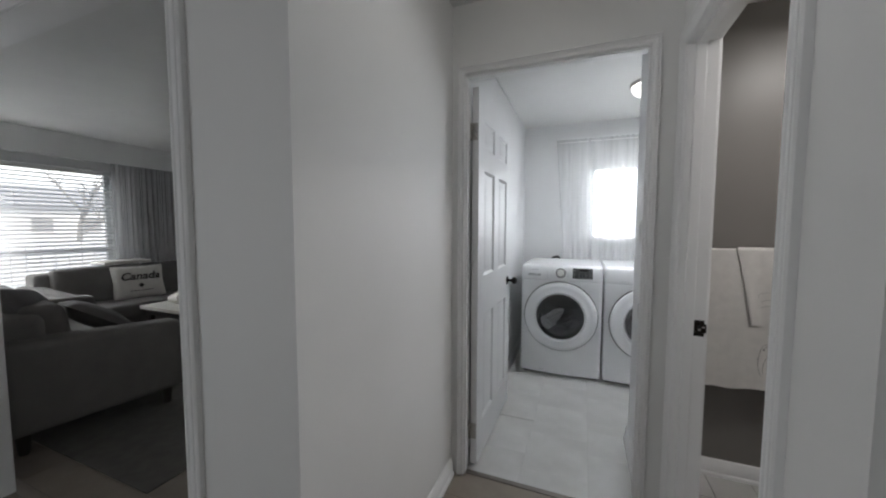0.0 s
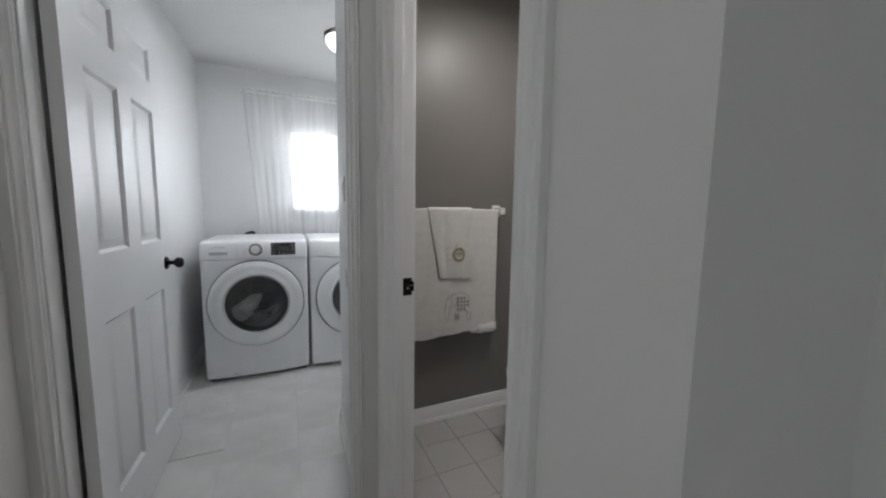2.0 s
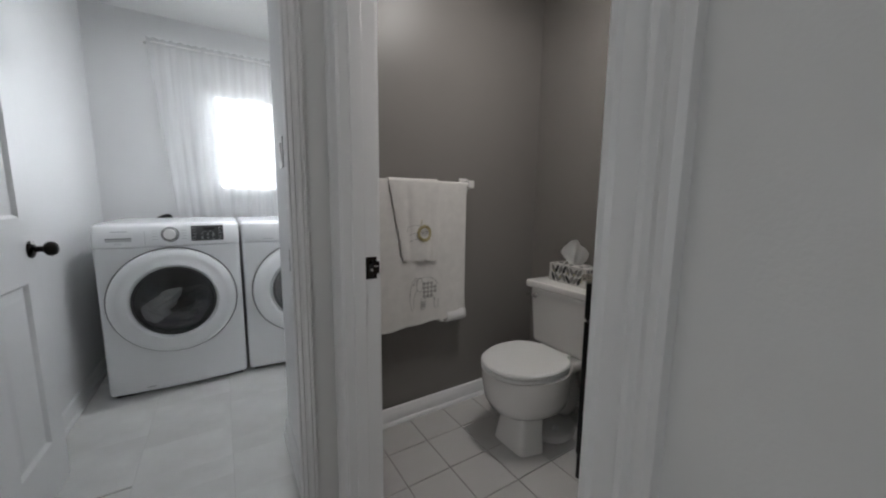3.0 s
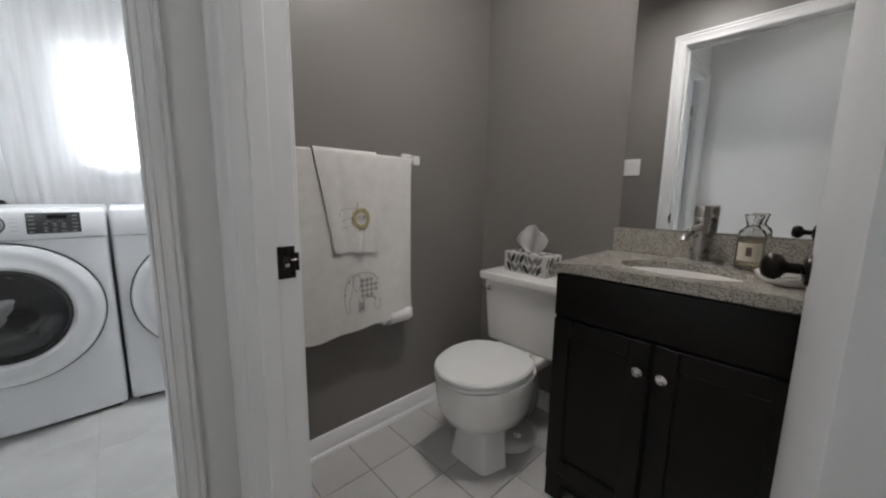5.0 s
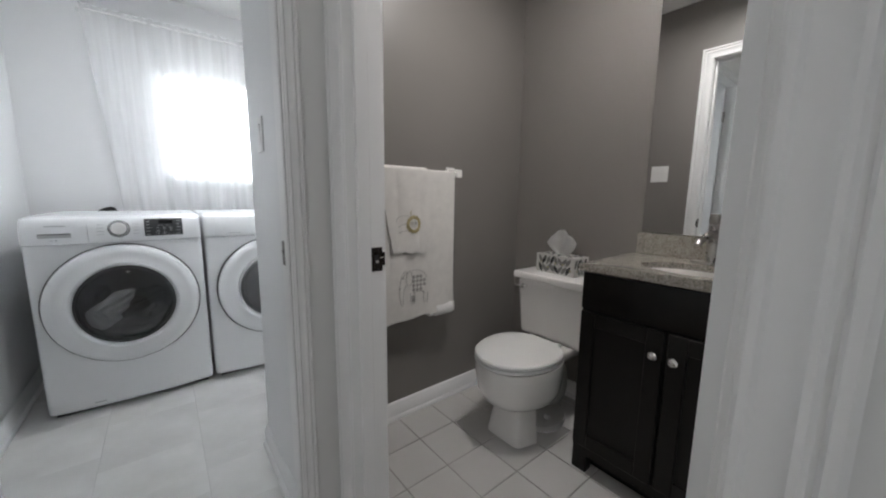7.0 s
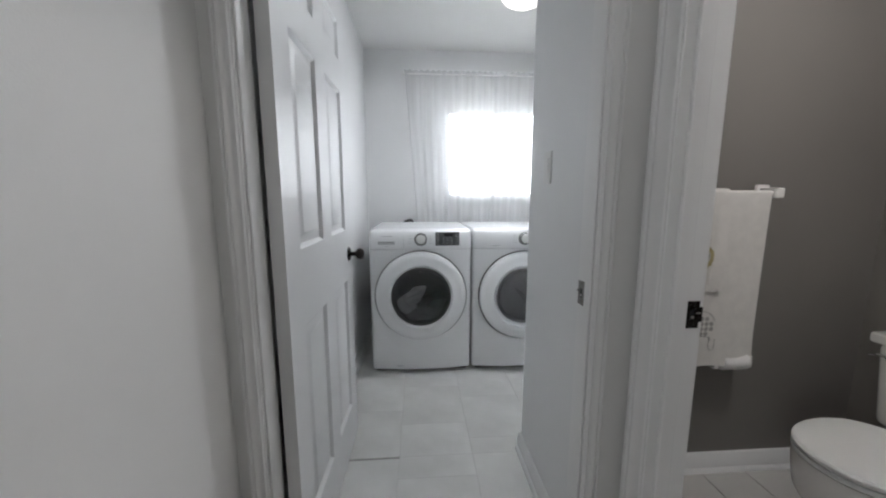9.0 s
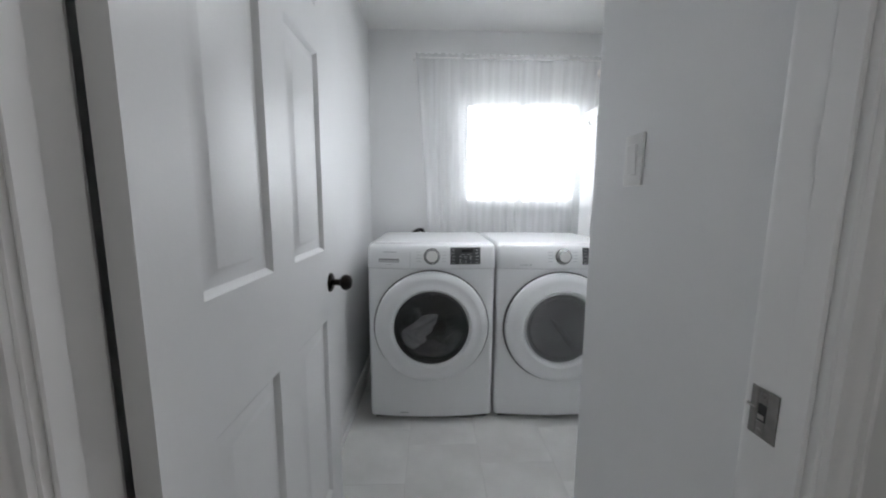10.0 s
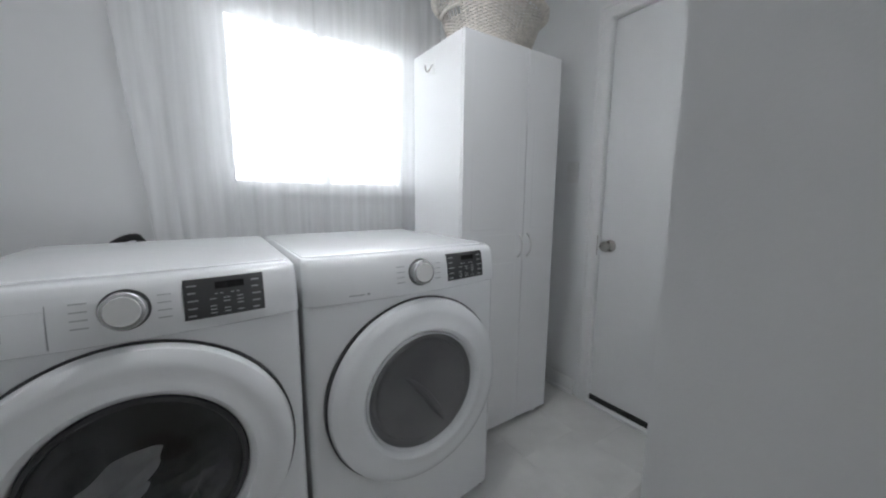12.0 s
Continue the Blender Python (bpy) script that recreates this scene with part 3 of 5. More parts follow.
    def plate(b, x0, x1, z0, z1, out, lift=0.0):
        n = 6
        zs = [z0] + [z for z in (0.880, 0.932, 0.968) if z0 < z < z1] + [z1]
        rows = [(z0, 0)] + [(z, out) for z in zs] + [(z1, 0)]
        va = [[b.verts.new((x0 + (x1 - x0) * k / n, front_y(x0 + (x1 - x0) * k / n, zq) - lift - o, zq)) for k in range(n + 1)] for zq, o in rows]
        for a, c in zip(va, va[1:]):
            for k in range(n):
                b.faces.new((a[k], a[k + 1], c[k + 1], c[k]))
        b.faces.new([row[0] for row in va])
        b.faces.new([row[n] for row in va])
        return b

    panel_x = (0.440, 0.600) if washer else (0.452, 0.612)
    disp = part("control_panel", plate(bmesh.new(), *panel_x, 0.890, 0.978, 0.003), M_PANEL, t, "dark glass control panel")
    b = bmesh.new()
    x0, x1 = panel_x
    for j, z in enumerate((0.897, 0.913, 0.930, 0.947, 0.963)):
        for xa, wd in ((x0 + 0.007, 0.020), (x1 - 0.026, 0.019)):
            plate(b, xa, xa + wd * (0.75 + 0.25 * ((j * 7) % 3) / 2), z, z + 0.0028, 0.0006, 0.003)
    for j, z in enumerate((0.898, 0.906, 0.914, 0.922, 0.930, 0.941)):
        for i in range(3 if j < 5 else 5):
            xa = x0 + (0.048 + 0.027 * i if j < 5 else 0.058 + 0.011 * i)
            if (i + j) % 4 != 3:
                plate(b, xa, xa + (0.013 if j < 5 else 0.006), z, z + 0.0022, 0.0006, 0.003)
    tagged(part("panel_print", b, M_GREYP, disp, "small illegible grey print"), kind="stuff")
    part("display", plate(bmesh.new(), x0 + 0.060, x1 - 0.042, 0.953, 0.968, 0.0008, 0.003), mat("display_glass", (0.01, 0.01, 0.011), 0.08), disp)
    kx = 0.343 if washer else 0.348
    ky = front_y(kx, 0.932)
    dial = part("dial", lathe(bmesh.new(), [(0.0001, 0.030), (0.030, 0.029), (0.036, 0.026), (0.038, 0.020), (0.038, 0.0)], 40, cap=False), M_SILVER, t, "silver programme dial", pose(kx, ky + 0.002, 0.932, 84, 0, 0))
    part("dial_ring", lathe(bmesh.new(), [(0.0425, 0.0), (0.0425, 0.005), (0.0385, 0.006), (0.0385, 0.0)], 40, cap=False), M_GASKET, dial)
    part("dial_cap", lathe(bmesh.new(), [(0.0001, 0.0315), (0.028, 0.031), (0.0295, 0.029)], 32, cap=False), M_PLAST, dial)
    b = bmesh.new()
    for z in (0.905, 0.921, 0.937, 0.953):
        plate(b, kx - 0.082, kx - 0.055, z, z + 0.0022, 0.0004, 0.0012)
        plate(b, kx + 0.052, kx + 0.076, z, z + 0.0022, 0.0004, 0.0012)
    tagged(part("programme_print", b, M_GREYP, t), kind="stuff")
    if washer:
        drawer = part("detergent_drawer", plate(bmesh.new(), 0.012, 0.228, 0.872, 0.946, 0.0025), M_ENAM, t, "detergent drawer front")
        part("drawer_grip", plate(bmesh.new(), 0.062, 0.172, 0.898, 0.917, 0.0012, 0.0025), mat("grip_recess", (0.50, 0.51, 0.52), 0.5), drawer, "recessed grey drawer grip")
        part("drawer_seam", plate(bmesh.new(), 0.2285, 0.2300, 0.872, 0.956, 0.0014), M_GREYP, drawer)
        # Dark strip paints the shadow under the grip's top edge.
        part("grip_shadow", plate(bmesh.new(), 0.062, 0.172, 0.9135, 0.917, 0.0006, 0.0037), M_GASKET, drawer)
        b = bmesh.new()
        plate(b, 0.10, 0.112, 0.884, 0.887, 0.0005, 0.0025)
        plate(b, 0.118, 0.126, 0.884, 0.888, 0.0005, 0.0025)
        plate(b, 0.085, 0.155, 0.950, 0.954, 0.0006)
        tagged(part("drawer_print", b, M_GREYP, drawer), kind="stuff")
        part("service_label", plate(bmesh.new(), 0.16, 0.20, 0.885, 0.886, 0.0002), M_GREYP, t)
        part("filter_cover_mark", boxes((0.17, -0.0205, 0.045, 0.215, -0.017, 0.049)), M_GREYP, t)
    else:
        b = bmesh.new()
        plate(b, 0.12, 0.165, 0.884, 0.887, 0.0005)
        plate(b, 0.172, 0.180, 0.883, 0.889, 0.0005)
        tagged(part("model_print", b, M_GREYP, t), kind="stuff")
    return t


machine("washing_machine", "white front-loading washing machine with laundry behind smoked glass", pose(0.175, 3.640, 0, 0, 0, -0.3), True)
machine("tumble_dryer", "white front-loading tumble dryer with a frosted grey window", pose(0.868, 3.640, 0), False)

hose = thing("drain_hose", "black corrugated drain hose behind the washing machine", "hose")
part("hose_tube", tube(bmesh.new(), [(0.355 + 0.088 * k / 14, 4.42, 0.952 + 0.056 * math.sin(math.pi * (0.10 + 0.45 * k / 14))) for k in range(15)] + [(0.455, 4.425, 0.985), (0.460, 4.43, 0.90), (0.460, 4.43, 0.55)], [0.0125 + 0.0015 * (k % 2) for k in range(18)], 10), M_BLACK, hose)

# ---- tall cabinet ----
M_MELA = mat("white_melamine", (0.77, 0.77, 0.775), 0.3, vary=0.01, scale=3)
cab = thing("storage_cabinet", "tall white two-door storage cabinet beside the dryer", "cabinet", pose(1.557, 3.85, 0))
CW, CD, CH = 0.585, 0.41, 1.825
part("carcass", boxes((0, 0.020, 0.035, CW, CD, CH), bevel=0.002, segs=1), M_MELA, cab)
split = 0.365
for x0, x1, hx in ((0.001, split - 0.0015, split - 0.028), (split + 0.0015, CW - 0.001, split + 0.030)):
    b = boxes((x0, 0.004, 0.038, x1, 0.019, CH - 0.002), bevel=0.0015, segs=1)
    door = part("cabinet_door", b, M_MELA, cab)
    for z0, z1 in ((0.10, 0.865), (0.885, 1.0), (1.02, CH - 0.05)):
        b = bmesh.new()
        ring_panel(b, x0 + 0.045, x1 - 0.045, z0, z1, 0.004, -1, ((0.0, 0.0), (0.004, 0.0009), (0.008, 0.0009), (0.013, 0.0004), (0.014, 0.0004)))
        part("moulding", b, M_MELA, door)
    pts = [(hx, 0.004 - 0.028 * math.sin(math.pi * k / 12) ** 0.6, 0.885 + 0.11 * k / 12) for k in range(13)]
    part("handle", tube(bmesh.new(), pts, 0.0052, 10), M_PLAST, door, "bowed white handle")
for x in (0.05, CW - 0.05):
    for y in (0.05, CD - 0.04):
        part("foot", lathe(bmesh.new(), [(0.017, 0.0), (0.020, 0.012), (0.016, 0.035)], 14, centre=(x, y, 0)), M_PLAST, cab)


def coat_hook(m, label):
    t = thing("adhesive_hook", label, "hook", m)
    part("back_plate", boxes((-0.013, -0.028, -0.002, 0.013, 0.028, 0.004), bevel=0.0015), M_PLAST, t)
    part("hook", tube(bmesh.new(), [(0, 0.012, 0.004), (0, 0.004, 0.012), (0, -0.012, 0.022), (0, -0.022, 0.028), (0, -0.022, 0.038), (0, -0.010, 0.043), (0, 0.002, 0.043)], 0.0042, 8), M_NICKEL, t)


coat_hook(Matrix(((0, 0, -1, 1.557), (-1, 0, 0, 4.08), (0, 1, 0, 1.735), (0, 0, 0, 1))), "small silver hook stuck to the cabinet's side")
coat_hook(Matrix(((0, 0, 1, 1.557 + CW), (1, 0, 0, 3.90), (0, 1, 0, 1.545), (0, 0, 0, 1))), "small silver hook stuck to the cabinet's side")

# ---- wicker basket ----
M_WICK = mat("whitewashed_wicker", (0.66, 0.62, 0.57), 0.7, vary=0.15, scale=45, bump=0.3, bump_scale=200)
bask = thing("laundry_basket", "whitewashed oval wicker laundry basket on the cabinet", "basket", pose(1.862, 4.05, 1.825))
BH = 0.195


def basket_r(h):
    k = h / BH
    return 0.178 + 0.086 * k ** 0.8 + 0.02 * max(0, k - 0.85) / 0.15, 0.140 + 0.06 * k ** 0.8


b = bmesh.new()
rows = 28
for j in range(rows):
    h = 0.012 + (BH - 0.03) * j / (rows - 1)
    rx, ry = basket_r(h)
    n = 128
    if 18 <= j <= 24:
        spans = [(0.12, 0.88), (1.12, 1.88)]
    else:
        spans = [None]
    for sp in spans:
        pts = []
        for k in range(n if sp is None else n // 2):
            a = 2 * math.pi * k / n if sp is None else math.pi * (sp[0] + (sp[1] - sp[0]) * k / (n // 2 - 1))
            wob = 0.0042 * math.cos(32 * a + math.pi * (j % 2))
            pts.append(((rx + wob) * math.cos(a), (ry + wob) * math.sin(a), h))
        tube(b, pts, 0.0039, 5, closed=sp is None)
tagged(part("weave", b, M_WICK, bask), kind="stuff")
b = bmesh.new()
for k in range(64):
    a = 2 * math.pi * (k + 0.5) / 64
    tube(b, [(basket_r(h)[0] * math.cos(a), basket_r(h)[1] * math.sin(a), h) for h in (0.0, 0.08, 0.16, BH)], 0.0035, 5)
tagged(part("stakes", b, M_WICK, bask), kind="stuff")
b = bmesh.new()
for ph in (0, 2.1, 4.2):
    pts = []
    for k in range(150):
        a = 2 * math.pi * k / 150
        rx, ry = basket_r(BH)
        tw = 26 * a + ph
        pts.append(((rx + 0.006 + 0.014 * math.cos(tw)) * math.cos(a), (ry + 0.006 + 0.014 * math.cos(tw)) * math.sin(a), BH + 0.012 + 0.012 * math.sin(tw)))
    tube(b, pts, 0.0085, 6, closed=True)
part("braided_rim", b, M_WICK, bask)
for s in (-1, 1):
    rx, ry = basket_r(0.15)
    pts = [(s * (rx * math.cos(a) + 0.004), ry * math.sin(a), 0.15 + 0.004) for a in [radians(-24 + 4 * k) for k in range(13)]]
    part("grip", tube(bmesh.new(), pts, 0.009, 8), M_WICK, bask)
b = bmesh.new()
lathe(b, [(0.0001, 0.004), (0.176, 0.004), (0.176, 0.012), (0.0001, 0.012)], 40, cap=False)
for v in b.verts:
    v.co.y *= 0.69
part("base", b, M_WICK, bask)

# ---- window, blind, curtain ----
M_PVC = mat("white_window_vinyl", (0.74, 0.74, 0.74), 0.35, vary=0.02)
M_PANE = glass("window_glass", (1, 1, 1), 0.0, 1.05)
win = tagged(new("window_1"), "white sliding laundry window", "window", kind="structure")
yy = NY + 0.06
part("window_frame", boxes((w0, yy, wz0, w0 + 0.058, yy + 0.05, wz1), (w1 - 0.058, yy, wz0, w1, yy + 0.05, wz1), (w0, yy, wz0, w1, yy + 0.05, wz0 + 0.045), (w0, yy, wz1 - 0.045, w1, yy + 0.05, wz1), bevel=0.003, segs=1), M_PVC, win)
part("meeting_rail", boxes(((w0 + w1) / 2 - 0.02, yy + 0.005, wz0 + 0.045, (w0 + w1) / 2 + 0.02, yy + 0.045, wz1 - 0.045), bevel=0.003, segs=1), M_PVC, win)
part("window_sill", boxes((w0 - 0.02, NY - 0.03, wz0 - 0.02, w1 + 0.02, NY, wz0), (w0, NY, wz0, w1, yy, wz0 + 0.004), bevel=0.003, segs=1), M_TRIM, win)
for xa, xb in ((w0 + 0.058, (w0 + w1) / 2 - 0.02), ((w0 + w1) / 2 + 0.02, w1 - 0.058)):
    pn = part("pane", boxes((xa, yy + 0.022, wz0 + 0.045, xb, yy + 0.027, wz1 - 0.045)), M_PANE, win)
    pn.visible_shadow = False


def blind(name, label, m, width, height, slats, tilt, closed=0, slat=0.025):
    """A venetian blind: local x along the slats, z up from its lowest bar, y towards the room's outside."""
    t = thing(name, label, "window blind", m)
    part("head_rail", boxes((0, -0.02, height - 0.045, width, 0.02, height), bevel=0.002, segs=1), M_PLAST, t)
    part("bottom_rail", boxes((0, -0.013, 0, width, 0.013, 0.012), bevel=0.003, segs=1), M_PLAST, t)
    b = boxes((0, -slat / 2, -0.0008, width, slat / 2, 0.0008))
    me = bpy.data.meshes.new("slat")
    b.to_mesh(me)
    b.free()
    me.materials.append(M_PLAST)
    for k in range(slats):
        s = new("slat", me)
        s.parent = t
        s.matrix_local = pose(0, 0, 0.025 + (height - 0.07) * k / (slats - 1), tilt if k < slats - closed else 78, 0, 0)
    for x in (width * 0.12, width * 0.5, width * 0.88):
        part("ladder_cord", tube(bmesh.new(), [(x, -slat / 2 - 0.002, 0.01), (x, -slat / 2 - 0.002, height - 0.03)], 0.0012, 5), M_PLAST, t)
    return t


blind("venetian_blind", "white venetian blind with open slats in the laundry window", pose(w0 + 0.012, NY + 0.028, wz0 + 0.02), w1 - w0 - 0.024, wz1 - wz0 - 0.03, 36, 8, 5)


def sheer(name, trans, color=(0.86, 0.87, 0.88), glow=0.65):
    """Thin woven cloth: part open weave, part diffuse threads that let light through."""
    m = bpy.data.materials.new(name)
    m.use_nodes = True
    n, l = m.node_tree.nodes, m.node_tree.links
    out = n["Material Output"]
    d, t, tr = n.new("ShaderNodeBsdfDiffuse"), n.new("ShaderNodeBsdfTranslucent"), n.new("ShaderNodeBsdfTransparent")
    d.inputs[0].default_value = t.inputs[0].default_value = (*color, 1)
    a, b = n.new("ShaderNodeMixShader"), n.new("ShaderNodeMixShader")
    a.inputs[0].default_value = glow
    l.new(d.outputs[0], a.inputs[1])
    l.new(t.outputs[0], a.inputs[2])
    co = n.new("ShaderNodeTexCoord")
    ns = n.new("ShaderNodeTexNoise")
    ns.inputs["Scale"].default_value = 9
    mp = n.new("ShaderNodeMapping")
    mp.inputs["Scale"].default_value = (3.2, 1, 0.12)
    l.new(co.outputs["Object"], mp.inputs["Vector"])
    l.new(mp.outputs["Vector"], ns.inputs["Vector"])
    mr = n.new("ShaderNodeMapRange")
    mr.inputs["To Min"].default_value, mr.inputs["To Max"].default_value = 1 - trans - 0.14, 1 - trans + 0.14
    l.new(ns.outputs["Fac"], mr.inputs["Value"])
    l.new(mr.outputs["Result"], b.inputs[0])
    l.new(tr.outputs[0], b.inputs[1])
    l.new(a.outputs[0], b.inputs[2])
    l.new(b.outputs[0], out.inputs[0])
    return m


M_SHEER = sheer("sheer_white_voile", 0.45, (0.97, 0.975, 0.98), 0.42)


def curtain_panel(name, label, x0, x1, z0, z1, y, folds, amp, material, seed, flare=0.0, turn=None, header=True, pull=0.0):
    t = thing(name, label, "curtain", turn)
    rng = random.Random(seed)
    ph = [rng.random() * 6.28 for _ in range(4)]
    b = bmesh.new()
    nx, nz = folds * 12, 26
    grid = []
    for j in range(nz + 1):
        k = j / nz
        z = z1 + (z0 - z1) * k
        row = []
        for i in range(nx + 1):
            u = i / nx
            x = x0 + (x1 - x0) * u + flare * k * (u - 0.5) + pull * k * (1 - u)
            s = folds * 2 * math.pi * u
            a = amp * (0.55 + 0.45 * k)
            dy = a * (math.sin(s + 0.6 * math.sin(s * 0.37 + ph[0]) + ph[1]) * (0.65 + 0.35 * math.sin(u * 11 + ph[2])) + 0.35 * math.sin(2.3 * s + ph[3] + k))
            dx = 0.35 * a * math.cos(s + ph[1])
            zz = z
            if header and j < 2:
                zz += 0.006 * math.sin(3 * s + ph[2])
                dy *= 0.8
            row.append(b.verts.new((x + dx, y + dy, zz)))
        grid.append(row)
    for j in range(nz):
        for i in range(nx):
            b.faces.new((grid[j][i], grid[j][i + 1], grid[j + 1][i + 1], grid[j + 1][i]))
    part("cloth", b, material, t)
    return t


curtain_panel("curtain", "sheer white voile curtain gathered on a rod", 0.40, 1.14, 0.80, 2.265, 4.455, 5, 0.013, M_SHEER, 3, pull=0.11)
curtain_panel("curtain", "sheer white voile curtain gathered on a rod", 1.13, 1.84, 0.80, 2.265, 4.455, 5, 0.013, M_SHEER, 8)
rod = thing("curtain_rod", "thin white curtain rod over the laundry window", "curtain rod")
part("rod", tube(bmesh.new(), [(0.385, 4.455, 2.235), (1.855, 4.455, 2.235)], 0.006, 10), M_PLAST, rod)
for x in (0.385, 1.855):
    part("bracket", tube(bmesh.new(), [(x, 4.455, 2.235), (x, 4.50, 2.235)], 0.006, 8), M_PLAST, rod)


def ceiling_light(x, y, label):
    t = thing("ceiling_light", label, "ceiling light", pose(x, y, CEIL))
    part("base_ring", lathe(bmesh.new(), [(0.150, 0.0), (0.152, -0.012), (0.146, -0.022), (0.130, -0.024)], 48), M_NICKEL, t)
    m = bpy.data.materials.new("lit_opal_glass")
    m.use_nodes = True
    p = m.node_tree.nodes["Principled BSDF"]
    p.inputs["Base Color"].default_value = (0.85, 0.84, 0.82, 1)
    p.inputs["Roughness"].default_value = 0.15
    p.inputs["Emission Color"].default_value = (1, 0.96, 0.9, 1)
    p.inputs["Emission Strength"].default_value = 2.2
    sh = part("shade", lathe(bmesh.new(), [(0.140, -0.022), (0.136, -0.045), (0.118, -0.068), (0.085, -0.086), (0.045, -0.096), (0.0001, -0.099)], 48, cap=False), m, t, "lit opal glass bowl")
    sh.visible_shadow = False
    part("finial", lathe(bmesh.new(), [(0.008, -0.096), (0.011, -0.104), (0.007, -0.114), (0.0001, -0.117)], 16, cap=False), M_NICKEL, t)
    return t


ceiling_light(1.15, 3.56, "flush ceiling light with a lit opal bowl in the laundry")
# Out of view; assumed here to brighten the passage walls.
ceiling_light(0.55, 1.42, "unseen flush ceiling light assumed in the hall passage")
ceiling_light(1.76, 1.95, "flush ceiling light with a lit opal bowl in the bathroom")

from mathutils.bvhtree import BVHTree

# ---- toilet ----
def oval(cx, cy, front, back, half, z, n=40, square=False):
    """An egg-shaped loop: rounded towards -x by front, towards +x by back blunt, or squared off and narrower."""
    pts = []
    for k in range(n):
        a = 2 * math.pi * k / n
        c, s = math.cos(a), math.sin(a)
        rx = back if c > 0 else front
        if square and c > 0:
            pts.append(Vector((cx + back * c ** 0.5, cy + half * (1 - 0.26 * c) * math.copysign(abs(s) ** 0.62, s), z)))
            continue
        pts.append(Vector((cx + rx * c, cy + half * math.copysign(abs(s) ** 0.92, s), z)))
    return pts


wc = thing("toilet", "white two-piece toilet with its lid closed", "toilet")
TY = 2.205
def column(x0, x1, w0, w1, z, n=40, round_=7.0):
    """A squarish loop: narrow at the front x0, wide at the back x1."""
    pts = []
    for k in range(n):
        a = 2 * math.pi * k / n
        c, s_ = math.cos(a), math.sin(a)
        c2, s2 = math.copysign(abs(c) ** (2 / round_), c), math.copysign(abs(s_) ** (2 / round_), s_)
        f = (c2 + 1) / 2
        pts.append(Vector((x0 + (x1 - x0) * f, TY + (w0 + (w1 - w0) * f) * s2, z)))
    return pts


part("bowl", loft(bmesh.new(), [oval(x + 0.008, TY, f * 1.04, bk, h * 1.13, z) for x, f, bk, h, z in (
    (1.99, 0.12, 0.13, 0.075, 0.160), (1.975, 0.175, 0.165, 0.118, 0.174), (1.965, 0.203, 0.18, 0.141, 0.202), (1.956, 0.218, 0.195, 0.157, 0.248), (1.952, 0.224, 0.20, 0.163, 0.31), (1.95, 0.226, 0.205, 0.166, 0.355), (1.95, 0.224, 0.205, 0.164, 0.375), (1.95, 0.19, 0.18, 0.14, 0.378))]), M_CERAM, wc)
part("pedestal", loft(bmesh.new(), [column(a, b_, p, q, z) for a, b_, p, q, z in ((1.834, 1.960, 0.094, 0.128, 0.0), (1.836, 1.960, 0.093, 0.126, 0.02), (1.846, 1.970, 0.085, 0.108, 0.08), (1.854, 1.985, 0.078, 0.092, 0.14), (1.858, 2.0, 0.078, 0.088, 0.175), (1.86, 2.04, 0.088, 0.090, 0.215), (1.85, 2.06, 0.10, 0.10, 0.24))]), M_CERAM, wc)
part("trapway", loft(bmesh.new(), [[Vector((x, TY + r * math.cos(2 * math.pi * k / 24), z + h * math.sin(2 * math.pi * k / 24))) for k in range(24)] for x, r, z, h in ((1.93, 0.060, 0.13, 0.085), (2.02, 0.060, 0.15, 0.085), (2.12, 0.062, 0.18, 0.10), (2.22, 0.066, 0.16, 0.14), (2.28, 0.055, 0.15, 0.13))]), M_CERAM, wc)
part("tank_shelf", boxes((2.12, TY - 0.120, 0.325, 2.36, TY + 0.120, 0.378), bevel=0.02, segs=4), M_CERAM, wc)
part("seat", loft(bmesh.new(), [oval(1.955, TY, f * 1.03, bk * 0.82, h * 1.07, z, square=True) for f, bk, h, z in ((0.226, 0.19, 0.166, 0.379), (0.231, 0.195, 0.171, 0.384), (0.231, 0.195, 0.171, 0.392), (0.228, 0.19, 0.168, 0.396))]), M_PLAST, wc)
part("lid", loft(bmesh.new(), [oval(1.955, TY, f * 1.03, bk * 0.82, h * 1.07, z, square=True) for f, bk, h, z in ((0.227, 0.195, 0.167, 0.398), (0.232, 0.20, 0.172, 0.403), (0.232, 0.20, 0.172, 0.412), (0.226, 0.195, 0.166, 0.419), (0.19, 0.165, 0.135, 0.4225), (0.10, 0.09, 0.07, 0.4235))]), M_PLAST, wc)
for s in (-1, 1):
    part("lid_hinge", boxes((2.108, TY + s * 0.075 - 0.016, 0.380, 2.145, TY + s * 0.075 + 0.016, 0.410), bevel=0.006), M_PLAST, wc)
    part("bolt_cap", lathe(bmesh.new(), [(0.016, 0.0), (0.016, 0.010), (0.010, 0.020), (0.0001, 0.023)], 16, centre=(2.091, TY + s * 0.072, 0.034)), M_PLAST, wc)
part("foot_flange", loft(bmesh.new(), [oval(2.10, TY, 0.11, 0.16, 0.128, 0.0, 28), oval(2.10, TY, 0.11, 0.16, 0.126, 0.026, 28), oval(2.10, TY, 0.09, 0.14, 0.102, 0.038, 28)]), M_CERAM, wc)
b = boxes((2.168, TY - 0.214, 0.375, 2.405, TY + 0.214, 0.685), bevel=0.03, segs=4)
for v in b.verts:
    k = (v.co.z - 0.375) / 0.31
    v.co.y = TY + (v.co.y - TY) * (0.94 + 0.06 * k)
    v.co.x = 2.405 + (v.co.x - 2.405) * (0.90 + 0.10 * k)
tank = part("tank", b, M_CERAM, wc)
